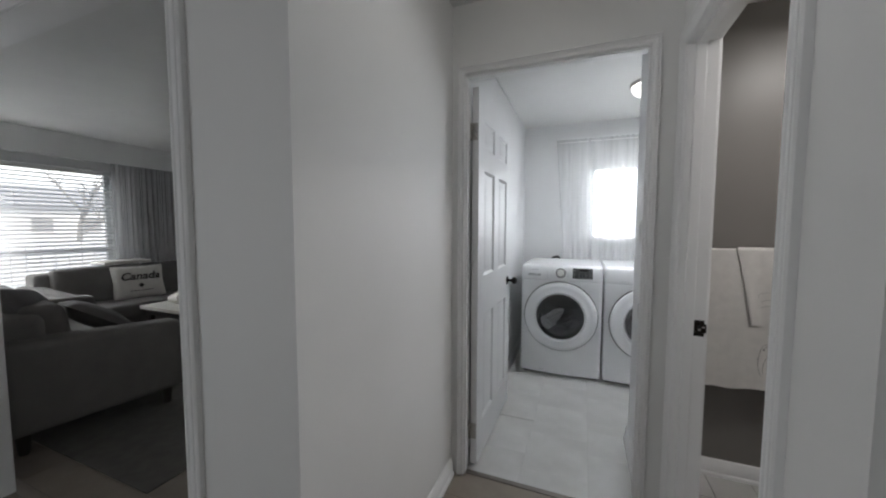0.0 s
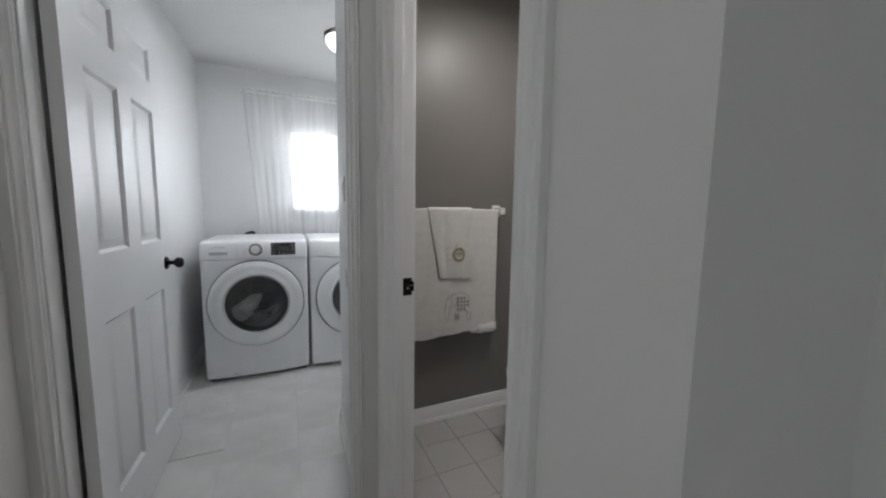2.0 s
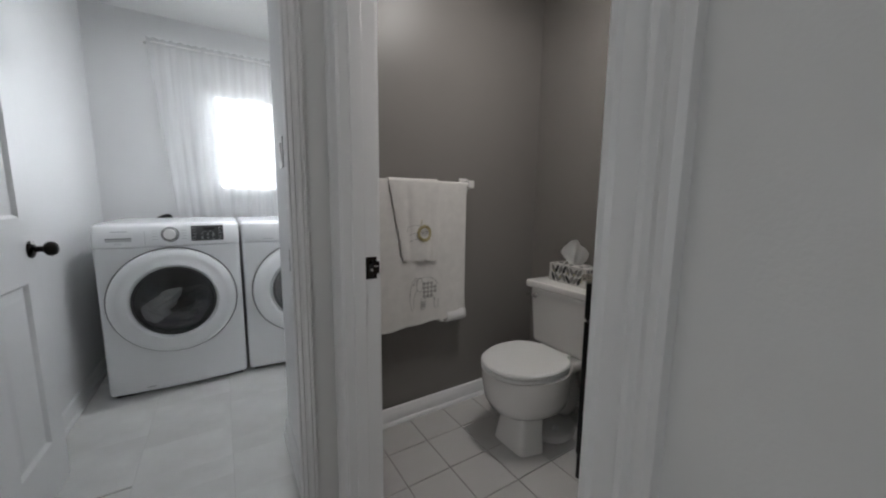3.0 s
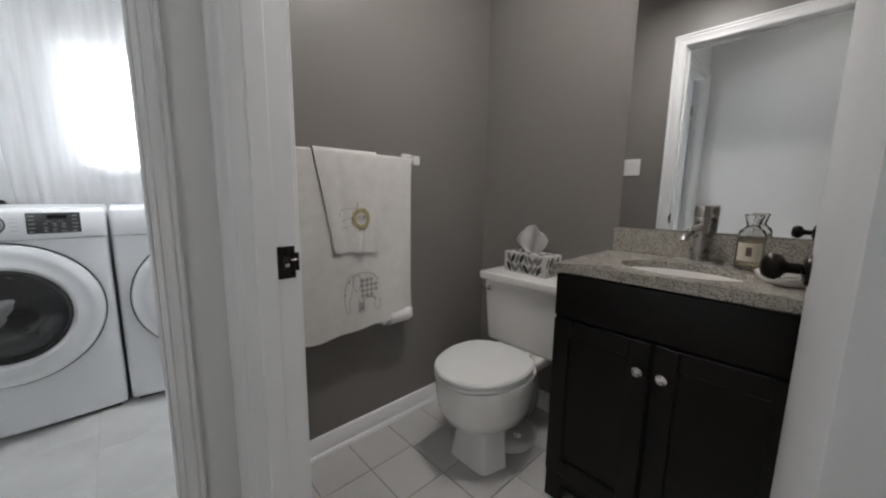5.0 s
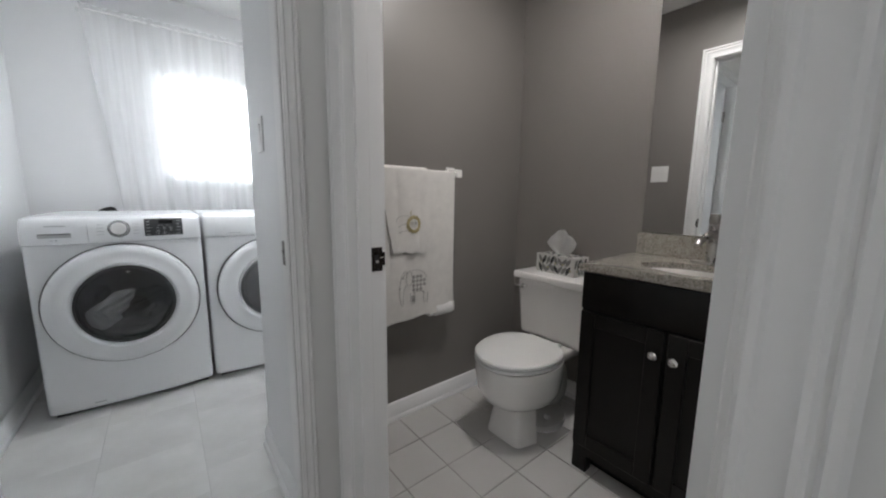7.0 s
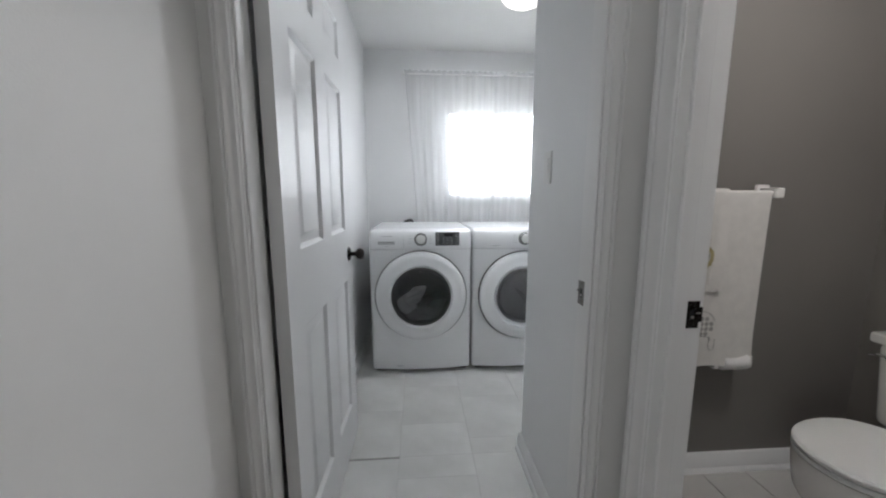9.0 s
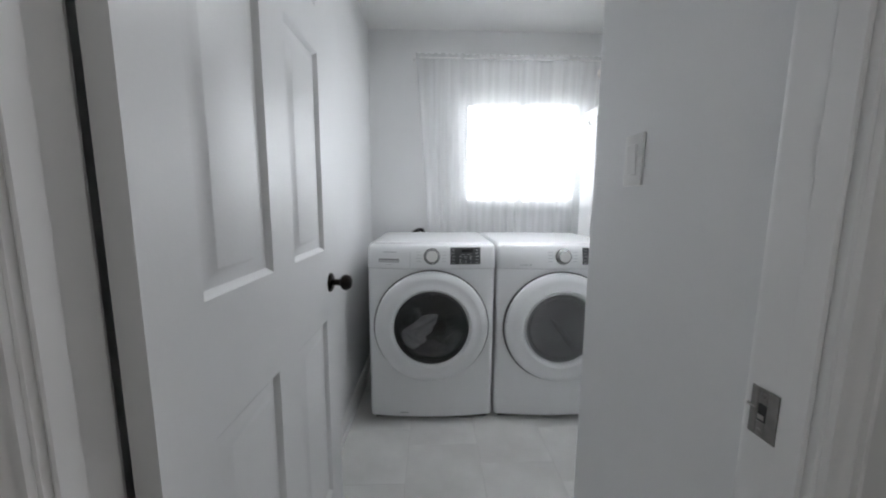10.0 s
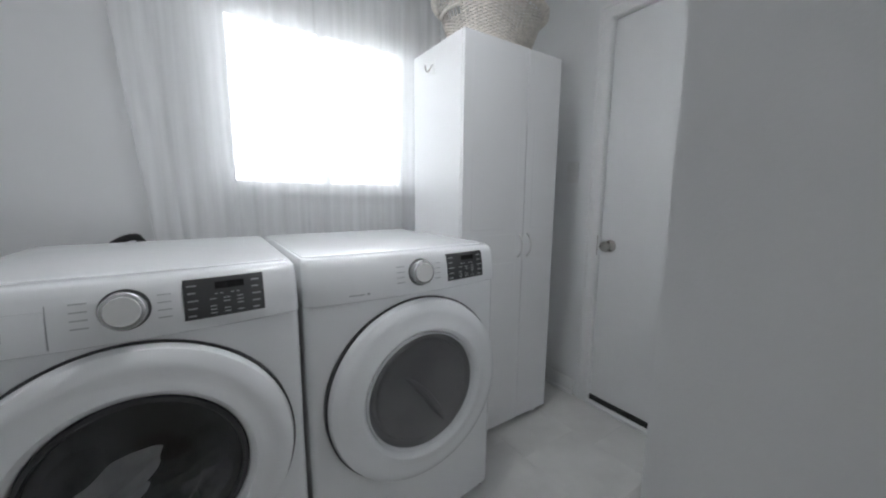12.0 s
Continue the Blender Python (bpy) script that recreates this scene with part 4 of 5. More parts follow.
part("tank_lid", boxes((2.150, TY - 0.227, 0.684, 2.41, TY + 0.227, 0.722), bevel=0.012, segs=3), M_CERAM, wc)
lev = part("flush_lever", lathe(bmesh.new(), [(0.014, 0.0), (0.014, 0.006), (0.008, 0.010), (0.008, 0.018), (0.0001, 0.020)], 16, cap=False), M_CHROME, wc, "chrome flush lever", Matrix(((0, 0, -1, 2.168), (0, 1, 0, TY + 0.165), (1, 0, 0, 0.645), (0, 0, 0, 1))))
part("lever_arm", tube(bmesh.new(), [(0, 0, 0.014), (0.002, 0.022, 0.018), (-0.004, 0.05, 0.018)], [0.005, 0.005, 0.0065], 10), M_CHROME, lev)
supply = thing("water_supply", "chrome toilet supply valve and hose at the wall", "valve")
part("hose_line", tube(bmesh.new(), [(2.33, TY + 0.15, 0.38), (2.335, TY + 0.17, 0.28), (2.36, TY + 0.19, 0.20), (2.37, TY + 0.19, 0.16)], 0.006, 8), M_CHROME, supply)
part("valve_body", tube(bmesh.new(), [(2.42, TY + 0.19, 0.16), (2.355, TY + 0.19, 0.16)], 0.011, 10), M_CHROME, supply)

# ---- tissue box ----
M_PAPER = mat("tissue_paper", (0.78, 0.77, 0.76), 0.9, vary=0.02, bump=0.15, bump_scale=80)
tis = thing("tissue_box", "leaf-patterned grey and white tissue box with a tissue pulled up", "tissue box", pose(2.295, 2.235, 0.722, 0, 0, -4))
carton = part("carton", boxes((-0.058, -0.117, 0, 0.058, 0.117, 0.096), bevel=0.0015, segs=1), mat("white_card", (0.56, 0.55, 0.53), 0.5, vary=0.02), tis)
rng = random.Random(14)


def leaf(b, at, u, v, n_, length, wide, turn_):
    """A pointed leaf printed on a face spanned by u and v."""
    c, s_ = math.cos(turn_), math.sin(turn_)
    a, p = u * c + v * s_, v * c - u * s_
    rows = [b.verts.new(at + a * length * (k / 8 - 0.5) + p * sd * wide / 2 * math.sin(math.pi * min(k, 8) / 8) ** 0.8 + n_ * 0.0004) for sd in (1, -1) for k in range(1, 8)]
    tip0, tip1 = b.verts.new(at - a * length / 2 + n_ * 0.0004), b.verts.new(at + a * length / 2 + n_ * 0.0004)
    b.faces.new([tip0] + rows[:7] + [tip1] + rows[7:][::-1])


prints = [bmesh.new() for _ in range(3)]
X_, Y_, Z_ = Vector((1, 0, 0)), Vector((0, 1, 0)), Vector((0, 0, 1))
for face, u, nn, half in ((-0.058 * X_, Y_, -X_, 0.117), (0.117 * Y_, X_, Y_, 0.058), (-0.117 * Y_, X_, -Y_, 0.058)):
    cols = int(half * 2 / 0.024)
    for i in range(cols):
        for j in range(2):
            x = -half + 0.024 * (i + 0.5)
            up = rng.choice((-1, 1)) if i % 2 else (i // 2) % 2 * 2 - 1
            z = 0.026 + 0.044 * j + rng.uniform(-0.004, 0.004)
            ln = min(0.052, 2 * min(z, 0.095 - z) + 0.006)
            lean = radians(90 + up * rng.uniform(22, 42))
            if abs(x) + 0.5 * ln * abs(math.cos(lean)) > half - 0.001:
                continue
            leaf(prints[rng.choice((0, 0, 1, 1, 1))], face + u * x + Z_ * min(max(z, 0.5 * ln), 0.095 - 0.5 * ln), u, Z_, nn, ln, 0.0195, lean)
    for i in range(int(half * 2 / 0.045)):
        leaf(prints[2], face + u * (-half + 0.022 + 0.045 * i) + Z_ * rng.choice((0.03, 0.055)) + nn * 0.0002, u, Z_, nn, 0.014, 0.014, 0.3)
for i in range(30):
    leaf(prints[rng.choice((0, 1, 1))], Vector((rng.uniform(-0.04, 0.04), rng.uniform(-0.10, 0.10), 0.096)), Y_, X_, Z_, 0.045, 0.015, rng.uniform(0.4, 1.2))
for b, col, nm in zip(prints, ((0.025, 0.025, 0.027), (0.19, 0.185, 0.18), (0.36, 0.33, 0.22)), ("dark_leaf_print", "grey_leaf_print", "ochre_dot_print")):
    tagged(part(nm, b, mat(nm, col, 0.5, vary=0.15, scale=60), carton), kind="stuff")
b = bmesh.new()
n = 22
grid = []
for j in range(9):
    k = j / 8
    row = []
    for i in range(n + 1):
        u = i / n * 2 - 1
        half = 0.022 + 0.062 * math.sin(2.3 * k ** 0.8)
        x = 0.010 * math.sin(5 * u + 2 * k) * (0.6 + k) + 0.012 * k * noise.noise(Vector((u * 3.1, k * 4, 0.7)))
        z = 0.093 + 0.135 * k * (1 - 0.34 * abs(u + 0.25) ** 1.5 * k) + 0.004 * math.sin(9 * u)
        row.append(b.verts.new((x, u * half + 0.018 * k, z)))
    grid.append(row)
for j in range(8):
    for i in range(n):
        b.faces.new((grid[j][i], grid[j][i + 1], grid[j + 1][i + 1], grid[j + 1][i]))
bmesh.ops.solidify(b, geom=b.faces[:], thickness=0.0008)
part("tissue", b, M_PAPER, tis, "crumpled white tissue")

# ---- vanity ----
VY0, VY1, VX = 1.310, 1.915, 1.955
van = thing("vanity_cabinet", "espresso-stained two-door bathroom vanity", "cabinet")
part("carcass", boxes((VX, VY0, 0.09, 2.415, VY1, 0.70), (VX, VY0, 0.70, VX + 0.02, VY1, 0.8345), (2.395, VY0, 0.70, 2.415, VY1, 0.8345), (VX + 0.02, VY0, 0.70, 2.395, VY0 + 0.018, 0.8345), (VX + 0.02, VY1 - 0.018, 0.70, 2.395, VY1, 0.8345), (VX + 0.06, VY0 + 0.01, 0.0, 2.40, VY1 - 0.01, 0.09), bevel=0.002, segs=1), M_ESPR, van)
for y0, y1 in ((VY0, VY0 + 0.06), (VY1 - 0.06, VY1)):
    part("bracket_foot", boxes((VX - 0.004, y0, 0, VX + 0.04, y1, 0.10), bevel=0.002, segs=1), M_ESPR, van)
part("toe_rail", boxes((VX - 0.003, VY0, 0.072, VX, VY1, 0.115), bevel=0.001, segs=1), M_ESPR, van)
part("false_drawer", boxes((VX - 0.018, VY0 + 0.004, 0.688, VX, VY1 - 0.004, 0.829), bevel=0.003), M_ESPR, van)
midy = (VY0 + VY1) / 2
for y0, y1, ky in ((VY0 + 0.004, midy - 0.006, midy - 0.030), (midy + 0.006, VY1 - 0.004, midy + 0.030)):
    s = 0.055
    z0, z1 = 0.118, 0.676
    door = part("door", boxes((VX - 0.018, y0, z0, VX, y0 + s, z1), (VX - 0.018, y1 - s, z0, VX, y1, z1), (VX - 0.018, y0 + s, z0, VX, y1 - s, z0 + s), (VX - 0.018, y0 + s, z1 - s, VX, y1 - s, z1), bevel=0.002, segs=1), M_ESPR, van)
    part("door_panel", boxes((VX - 0.009, y0 + s - 0.002, z0 + s - 0.002, VX - 0.002, y1 - s + 0.002, z1 - s + 0.002)), M_ESPR, door)
    part("cabinet_knob", lathe(bmesh.new(), [(0.0001, 0.030), (0.010, 0.028), (0.0155, 0.022), (0.0155, 0.018), (0.008, 0.012), (0.006, 0.0)], 24, cap=False), M_CHROME, door, "brushed chrome knob", Matrix(((0, 0, -1, VX - 0.018), (0, 1, 0, ky), (1, 0, 0, 0.592), (0, 0, 0, 1))))


def granite(name):
    m = bpy.data.materials.new(name)
    m.use_nodes = True
    n, l = m.node_tree.nodes, m.node_tree.links
    p = n["Principled BSDF"]
    p.inputs["Roughness"].default_value = 0.14
    co = n.new("ShaderNodeTexCoord")
    v = n.new("ShaderNodeTexVoronoi")
    v.inputs["Scale"].default_value = 340
    l.new(co.outputs["Object"], v.inputs["Vector"])
    sep = n.new("ShaderNodeSeparateColor")
    l.new(v.outputs["Color"], sep.inputs[0])
    r = n.new("ShaderNodeValToRGB")
    r.color_ramp.interpolation = "CONSTANT"
    e = r.color_ramp.elements
    e[0].color, e[1].position, e[1].color = (0.11, 0.10, 0.086, 1), 0.13, (0.25, 0.228, 0.192, 1)
    for pos, c in ((0.34, (0.37, 0.34, 0.29)), (0.66, (0.45, 0.42, 0.365)), (0.92, (0.28, 0.25, 0.205))):
        e.new(pos).color = (*c, 1)
    l.new(sep.outputs[0], r.inputs[0])
    ns = n.new("ShaderNodeTexNoise")
    ns.inputs["Scale"].default_value = 26
    l.new(co.outputs["Object"], ns.inputs["Vector"])
    mx = n.new("ShaderNodeMix")
    mx.data_type, mx.blend_type = "RGBA", "OVERLAY"
    mx.inputs[0].default_value = 0.25
    l.new(r.outputs[0], mx.inputs[6])
    l.new(ns.outputs["Fac"], mx.inputs[7])
    hs = n.new("ShaderNodeHueSaturation")
    hs.inputs["Saturation"].default_value = 0.85
    l.new(mx.outputs[2], hs.inputs["Color"])
    l.new(hs.outputs["Color"], p.inputs["Base Color"])
    return m


M_GRAN = granite("speckled_granite")
SX, SYC, SRX, SRY = 2.155, 1.612, 0.125, 0.175
CX0, CX1, CY0, CY1, CZ0, CZ1 = 1.928, 2.418, 1.300, 1.928, 0.8365, 0.860


def holed_slab(bm, cx, cy, rx, ry, x0, x1, y0, y1, z0, z1, n=48):
    """A slab with an oval hole."""
    inner, outer = [], []
    for k in range(n):
        a = 2 * math.pi * k / n
        c, s = math.cos(a), math.sin(a)
        inner.append((cx + rx * c, cy + ry * s))
        t = min(((x1 - cx) / c if c > 0 else (x0 - cx) / c) if abs(c) > 1e-6 else 1e9, ((y1 - cy) / s if s > 0 else (y0 - cy) / s) if abs(s) > 1e-6 else 1e9)
        outer.append((cx + t * c, cy + t * s))
    for corner in ((x0, y0), (x0, y1), (x1, y0), (x1, y1)):
        k = min(range(n), key=lambda q: (outer[q][0] - corner[0]) ** 2 + (outer[q][1] - corner[1]) ** 2)
        outer[k] = corner
    g = {}
    for z in (z0, z1):
        g[z] = ([bm.verts.new((*p, z)) for p in inner], [bm.verts.new((*p, z)) for p in outer])
        a, c = g[z]
        for k in range(n):
            bm.faces.new((a[k], a[(k + 1) % n], c[(k + 1) % n], c[k]))
    for w in (0, 1):
        a, c = g[z0][w], g[z1][w]
        for k in range(n):
            bm.faces.new((a[k], a[(k + 1) % n], c[(k + 1) % n], c[k]))
    return bm


top = thing("granite_worktop", "speckled beige granite vanity top with a low backsplash", "worktop")
slab = holed_slab(bmesh.new(), SX, SYC, SRX, SRY, CX0, CX1, CY0, CY1, CZ0, CZ1)
sharp = [ed for ed in slab.edges if abs(ed.verts[0].co.z - CZ1) < 1e-5 and abs(ed.verts[1].co.z - CZ1) < 1e-5 and len({f.normal.z > 0.5 for f in ed.link_faces}) and ed.is_manifold and all(abs(v.co.x - CX0) < 1e-4 for v in ed.verts)]
slab.normal_update()
bmesh.ops.bevel(slab, geom=sharp, offset=0.009, segments=3, profile=0.5, affect="EDGES")
part("slab", slab, M_GRAN, top)
part("backsplash", boxes((2.396, CY0, CZ1, 2.418, CY1 - 0.01, 0.955), bevel=0.002, segs=1), M_GRAN, top)
sink = thing("wash_basin", "white oval undermount basin in the granite top", "sink")
b = bmesh.new()
loft(b, [[Vector((SX + r * SRX * math.cos(2 * math.pi * k / 48), SYC + r * SRY * math.sin(2 * math.pi * k / 48), z)) for k in range(48)] for r, z in ((1.03, 0.8355), (1.0, 0.836), (0.985, 0.832), (0.955, 0.80), (0.90, 0.755), (0.76, 0.728), (0.45, 0.718), (0.12, 0.715))], cap=False)
part("bowl", b, M_CERAM, sink)
part("drain", lathe(bmesh.new(), [(0.022, 0.716), (0.018, 0.719), (0.0001, 0.718)], 20, centre=(SX, SYC, 0), cap=False), M_CHROME, sink)
fau = thing("faucet", "brushed nickel single-lever faucet on the vanity top", "faucet", pose(2.335, 1.612, CZ1))
b = bmesh.new()
loft(b, [[Vector((0.026 * r * math.cos(2 * math.pi * k / 32), 0.072 * r * math.sin(2 * math.pi * k / 32), z)) for k in range(32)] for r, z in ((1, 0.0), (1, 0.005), (0.95, 0.008))])
part("deck_plate", b, M_NICKEL, fau)
part("column", lathe(bmesh.new(), [(0.0245, 0.006), (0.0225, 0.012), (0.0225, 0.150), (0.0215, 0.152)], 28), M_NICKEL, fau)
part("handle_drum", lathe(bmesh.new(), [(0.0225, 0.154), (0.0235, 0.156), (0.0235, 0.190), (0.0215, 0.193)], 28), M_NICKEL, fau)
part("lever", tube(bmesh.new(), [(0.01, -0.01, 0.183), (0.028, -0.02, 0.186), (0.04, -0.026, 0.188)], 0.0038, 8), M_NICKEL, fau)
part("spout", tube(bmesh.new(), [(-0.015, 0.0, 0.122), (-0.055, 0.012, 0.112), (-0.090, 0.022, 0.095), (-0.102, 0.026, 0.078)], [0.0135, 0.013, 0.0125, 0.012], 14), M_NICKEL, fau)

M_SOAP = glass("amber_soap", (0.97, 0.91, 0.74), 0.02, 1.36)
M_CLEAR = glass("clear_glass", (0.96, 0.96, 0.95), 0.02, 1.45)
bot = thing("soap_bottle", "clear glass bottle of amber liquid on the vanity top", "bottle", pose(2.315, 1.478, CZ1))
part("glass_body", lathe(bmesh.new(), [(0.030, 0.0), (0.034, 0.004), (0.034, 0.108), (0.030, 0.122), (0.019, 0.130), (0.016, 0.138), (0.018, 0.146), (0.024, 0.168), (0.023, 0.170), (0.013, 0.146), (0.013, 0.132), (0.027, 0.118), (0.0315, 0.106), (0.0315, 0.007), (0.0001, 0.006)], 28, cap=False), M_CLEAR, bot)
part("liquid", lathe(bmesh.new(), [(0.0001, 0.0075), (0.0308, 0.0075), (0.0308, 0.104), (0.0001, 0.104)], 28, cap=False), M_SOAP, bot)
lab = bmesh.new()
loft(lab, [[Vector((0.0345 * math.cos(a), 0.0345 * math.sin(a), z)) for a in [radians(128 + 8 * k) for k in range(14)]] for z in (0.030, 0.085)], cap=False)
for f in [f for f in lab.faces if f.calc_area() > 0.0012]:
    lab.faces.remove(f)
label_ob = part("label", lab, mat("cream_label", (0.62, 0.57, 0.47), 0.6), bot, "cream paper label")
part("label_print", boxes((-0.0356, -0.008, 0.045, -0.0346, 0.006, 0.072)), mat("dark_print", (0.10, 0.07, 0.05), 0.6), label_ob)
dish = thing("soap_dish", "white oval dish with a folded cloth on the vanity top", "dish", pose(2.16, 1.385, CZ1, 0, 0, 12))
b = bmesh.new()
loft(b, [[Vector((0.085 * r * math.cos(2 * math.pi * k / 36), 0.062 * r * math.sin(2 * math.pi * k / 36), z)) for k in range(36)] for r, z in ((0.70, 0.0), (0.88, 0.006), (1.0, 0.020), (1.02, 0.024), (0.97, 0.023), (0.82, 0.010), (0.1, 0.007))])
part("bowl", b, M_CERAM, dish)
b = bmesh.new()
bmesh.ops.create_icosphere(b, subdivisions=3, radius=1)
for v in b.verts:
    k = 1 + 0.18 * noise.noise(v.co * 2.5)
    v.co = Vector((v.co.x * 0.052 * k, v.co.y * 0.040 * k, 0.034 + v.co.z * 0.020 * k))
part("folded_cloth", b, M_PAPER, dish)

mir_mat = bpy.data.materials.new("mirror_silver")
mir_mat.use_nodes = True
mp_ = mir_mat.node_tree.nodes["Principled BSDF"]
mp_.inputs["Base Color"].default_value = (0.86, 0.87, 0.87, 1)
mp_.inputs["Metallic"].default_value = 1.0
mp_.inputs["Roughness"].default_value = 0.012
mirror = thing("wall_mirror", "frameless wall mirror above the vanity backsplash", "mirror")
part("mirror_glass", boxes((2.405, 1.16, 0.958, 2.418, 1.905, 1.95), bevel=0.002, segs=1), mir_mat, mirror)

# ---- towels ----
def towel_material(name):
    return mat(name, (0.70, 0.68, 0.65), 0.95, vary=0.05, scale=25, bump=0.7, bump_scale=320)


M_TOWEL = towel_material("white_terry")
BZ, BYB = 1.222, 2.575
bar = thing("towel_bar", "white ceramic towel bar fixed to the taupe wall", "towel rail")
part("bar", tube(bmesh.new(), [(1.255, BYB, BZ), (1.878, BYB, BZ)], 0.0095, 14), M_CERAM, bar)
for x in (1.262, 1.865):
    p = part("bracket", boxes((x - 0.019, BYB - 0.018, BZ - 0.020, x + 0.019, BN0 - 0.01, BZ + 0.020), bevel=0.009, segs=3), M_CERAM, bar)
    part("wall_plate", boxes((x - 0.028, BN0 - 0.012, BZ - 0.034, x + 0.028, BN0, BZ + 0.034), bevel=0.006), M_CERAM, p)


skins = {}


def hung_towel(name, label, x0, x1, front, back, lift, seed, slope=0.0, thick=0.007, pull=0.0):
    """A towel folded over the bar: its front drop, the fold and the back drop."""
    t = thing(name, label, "towel")
    rng = random.Random(seed)
    ph = [rng.random() * 6 for _ in range(4)]
    r = 0.0105 + lift
    prof = [(-r, -front + front * k / 22) for k in range(22)]
    prof += [(-r * math.cos(a), r * math.sin(a)) for a in [math.pi * k / 10 for k in range(11)]]
    prof += [(r, -back * k / 10) for k in range(1, 11)]
    b = bmesh.new()
    nx = 34
    grid = []
    for i in range(nx + 1):
        u = i / nx
        row = []
        for o, h in prof:
            k = min(1.0, max(0.0, -h / front))
            x = x0 + (x1 - x0) * u + 0.008 * k * math.sin(4 * h + ph[0]) + (pull * k * (1 - u) if o < 0 else 0)
            w = 0.008 * k ** 0.7 * (math.sin(7 * u + ph[1]) + 0.5 * math.sin(15 * u + ph[2] + 4 * k)) if o < 0 else 0
            z = BZ + h * (1 + (slope * (u - 0.5) if o < 0 else 0)) + 0.003 * math.sin(21 * u + ph[3]) * k
            row.append(b.verts.new((x, BYB + o - (abs(w) if o < 0 else 0), z)))
        grid.append(row)
    for a, c in zip(grid, grid[1:]):
        for j in range(len(prof) - 1):
            b.faces.new((a[j], a[j + 1], c[j + 1], c[j]))
    bmesh.ops.recalc_face_normals(b, faces=b.faces)
    bmesh.ops.solidify(b, geom=b.faces[:], thickness=thick)
    skin = BVHTree.FromBMesh(b)
    cloth = part("terry_cloth", b, M_TOWEL, t)
    skins[cloth.name] = skin
    return t, cloth


big, big_cloth = hung_towel("bath_towel", "large white terry towel with an embroidered elephant", 1.285, 1.838, 0.69, 0.30, 0.0, 2, slope=-0.04)
small, small_cloth = hung_towel("hand_towel", "small white terry towel with an embroidered lion badge", 1.408, 1.664, 0.370, 0.20, 0.008, 7, slope=0.03, pull=0.06)
M_OCHRE = mat("ochre_thread", (0.42, 0.36, 0.20), 0.85, vary=0.2, scale=90, bump=0.5)
M_GREYT = mat("grey_thread", (0.22, 0.215, 0.205), 0.9, vary=0.2, scale=90, bump=0.5)
M_DOT = mat("pale_grey_thread", (0.36, 0.35, 0.335), 0.9, vary=0.15, scale=90, bump=0.5)
M_PALET = mat("pale_thread", (0.55, 0.535, 0.51), 0.9, vary=0.1, scale=90, bump=0.6)
fy = BYB - 0.040


def on_cloth(cloth, x, z, out):
    """The point of the cloth's front at x and z, lifted by out."""
    hit = skins[cloth.name].ray_cast(Vector((x, 1.5, z)), Vector((0, 1, 0)))[0]
    return Vector((x, (hit.y if hit else fy) - out, z))


def stitch(name, cloth, pts, r, material, label=""):
    """A line of thread lying on the cloth."""
    fine = []
    for a, c in zip(pts, pts[1:]):
        for k in range(3):
            fine.append((a[0] + (c[0] - a[0]) * k / 3, a[1] + (c[1] - a[1]) * k / 3))
    fine.append(pts[-1])
    return part(name, tube(bmesh.new(), [on_cloth(cloth, x, z, r * 0.5) for x, z in fine], r, 6), material, cloth, label)


def patch(name, cloth, x, z, rx, rz, material, n=14, label=""):
    """A filled oval of thread lying on the cloth."""
    b = bmesh.new()
    rim = [b.verts.new(on_cloth(cloth, x + rx * math.cos(2 * math.pi * k / n), z + rz * math.sin(2 * math.pi * k / n), 0.0008)) for k in range(n)]
    mid = b.verts.new(on_cloth(cloth, x, z, 0.0022))
    for k in range(n):
        b.faces.new((rim[k], rim[(k + 1) % n], mid))
    return part(name, b, material, cloth, label)


def ring(x, z, rx, rz, a0=0.0, a1=360.0, n=20, wave=0.0):
    return [(x + rx * (1 + wave * math.sin(k * 2.4)) * math.cos(radians(a0 + (a1 - a0) * k / n)), z + rz * (1 + wave * math.sin(k * 2.4)) * math.sin(radians(a0 + (a1 - a0) * k / n))) for k in range(n + 1)]


# a lion: an ochre mane round a pale face, the body in white outline
for k, rr in enumerate((0.036, 0.031, 0.026)):
    stitch("mane_stitch", small_cloth, ring(1.586, 0.982, rr, rr * 1.05, n=34, wave=0.07), 0.0028, M_OCHRE, "ochre stitched lion mane")
patch("face_stitch", small_cloth, 1.586, 0.985, 0.022, 0.019, M_PALET)
for dx in (-0.009, 0.009):
    stitch("eye_stitch", small_cloth, ring(1.586 + dx, 0.987, 0.006, 0.005, n=8), 0.0017, M_GREYT)
stitch("back_stitch", small_cloth, ring(1.540, 1.000, 0.045, 0.022, 60, 200, 8), 0.0010, M_DOT)
for z in (0.985, 0.955):
    stitch("leg_stitch", small_cloth, [(1.55, z), (1.525, z - 0.002), (1.507, z - 0.012)], 0.0010, M_DOT)
stitch("tuft_stitch", small_cloth, [(1.572, 1.022), (1.570, 1.035), (1.574, 1.045)], 0.0018, M_OCHRE)
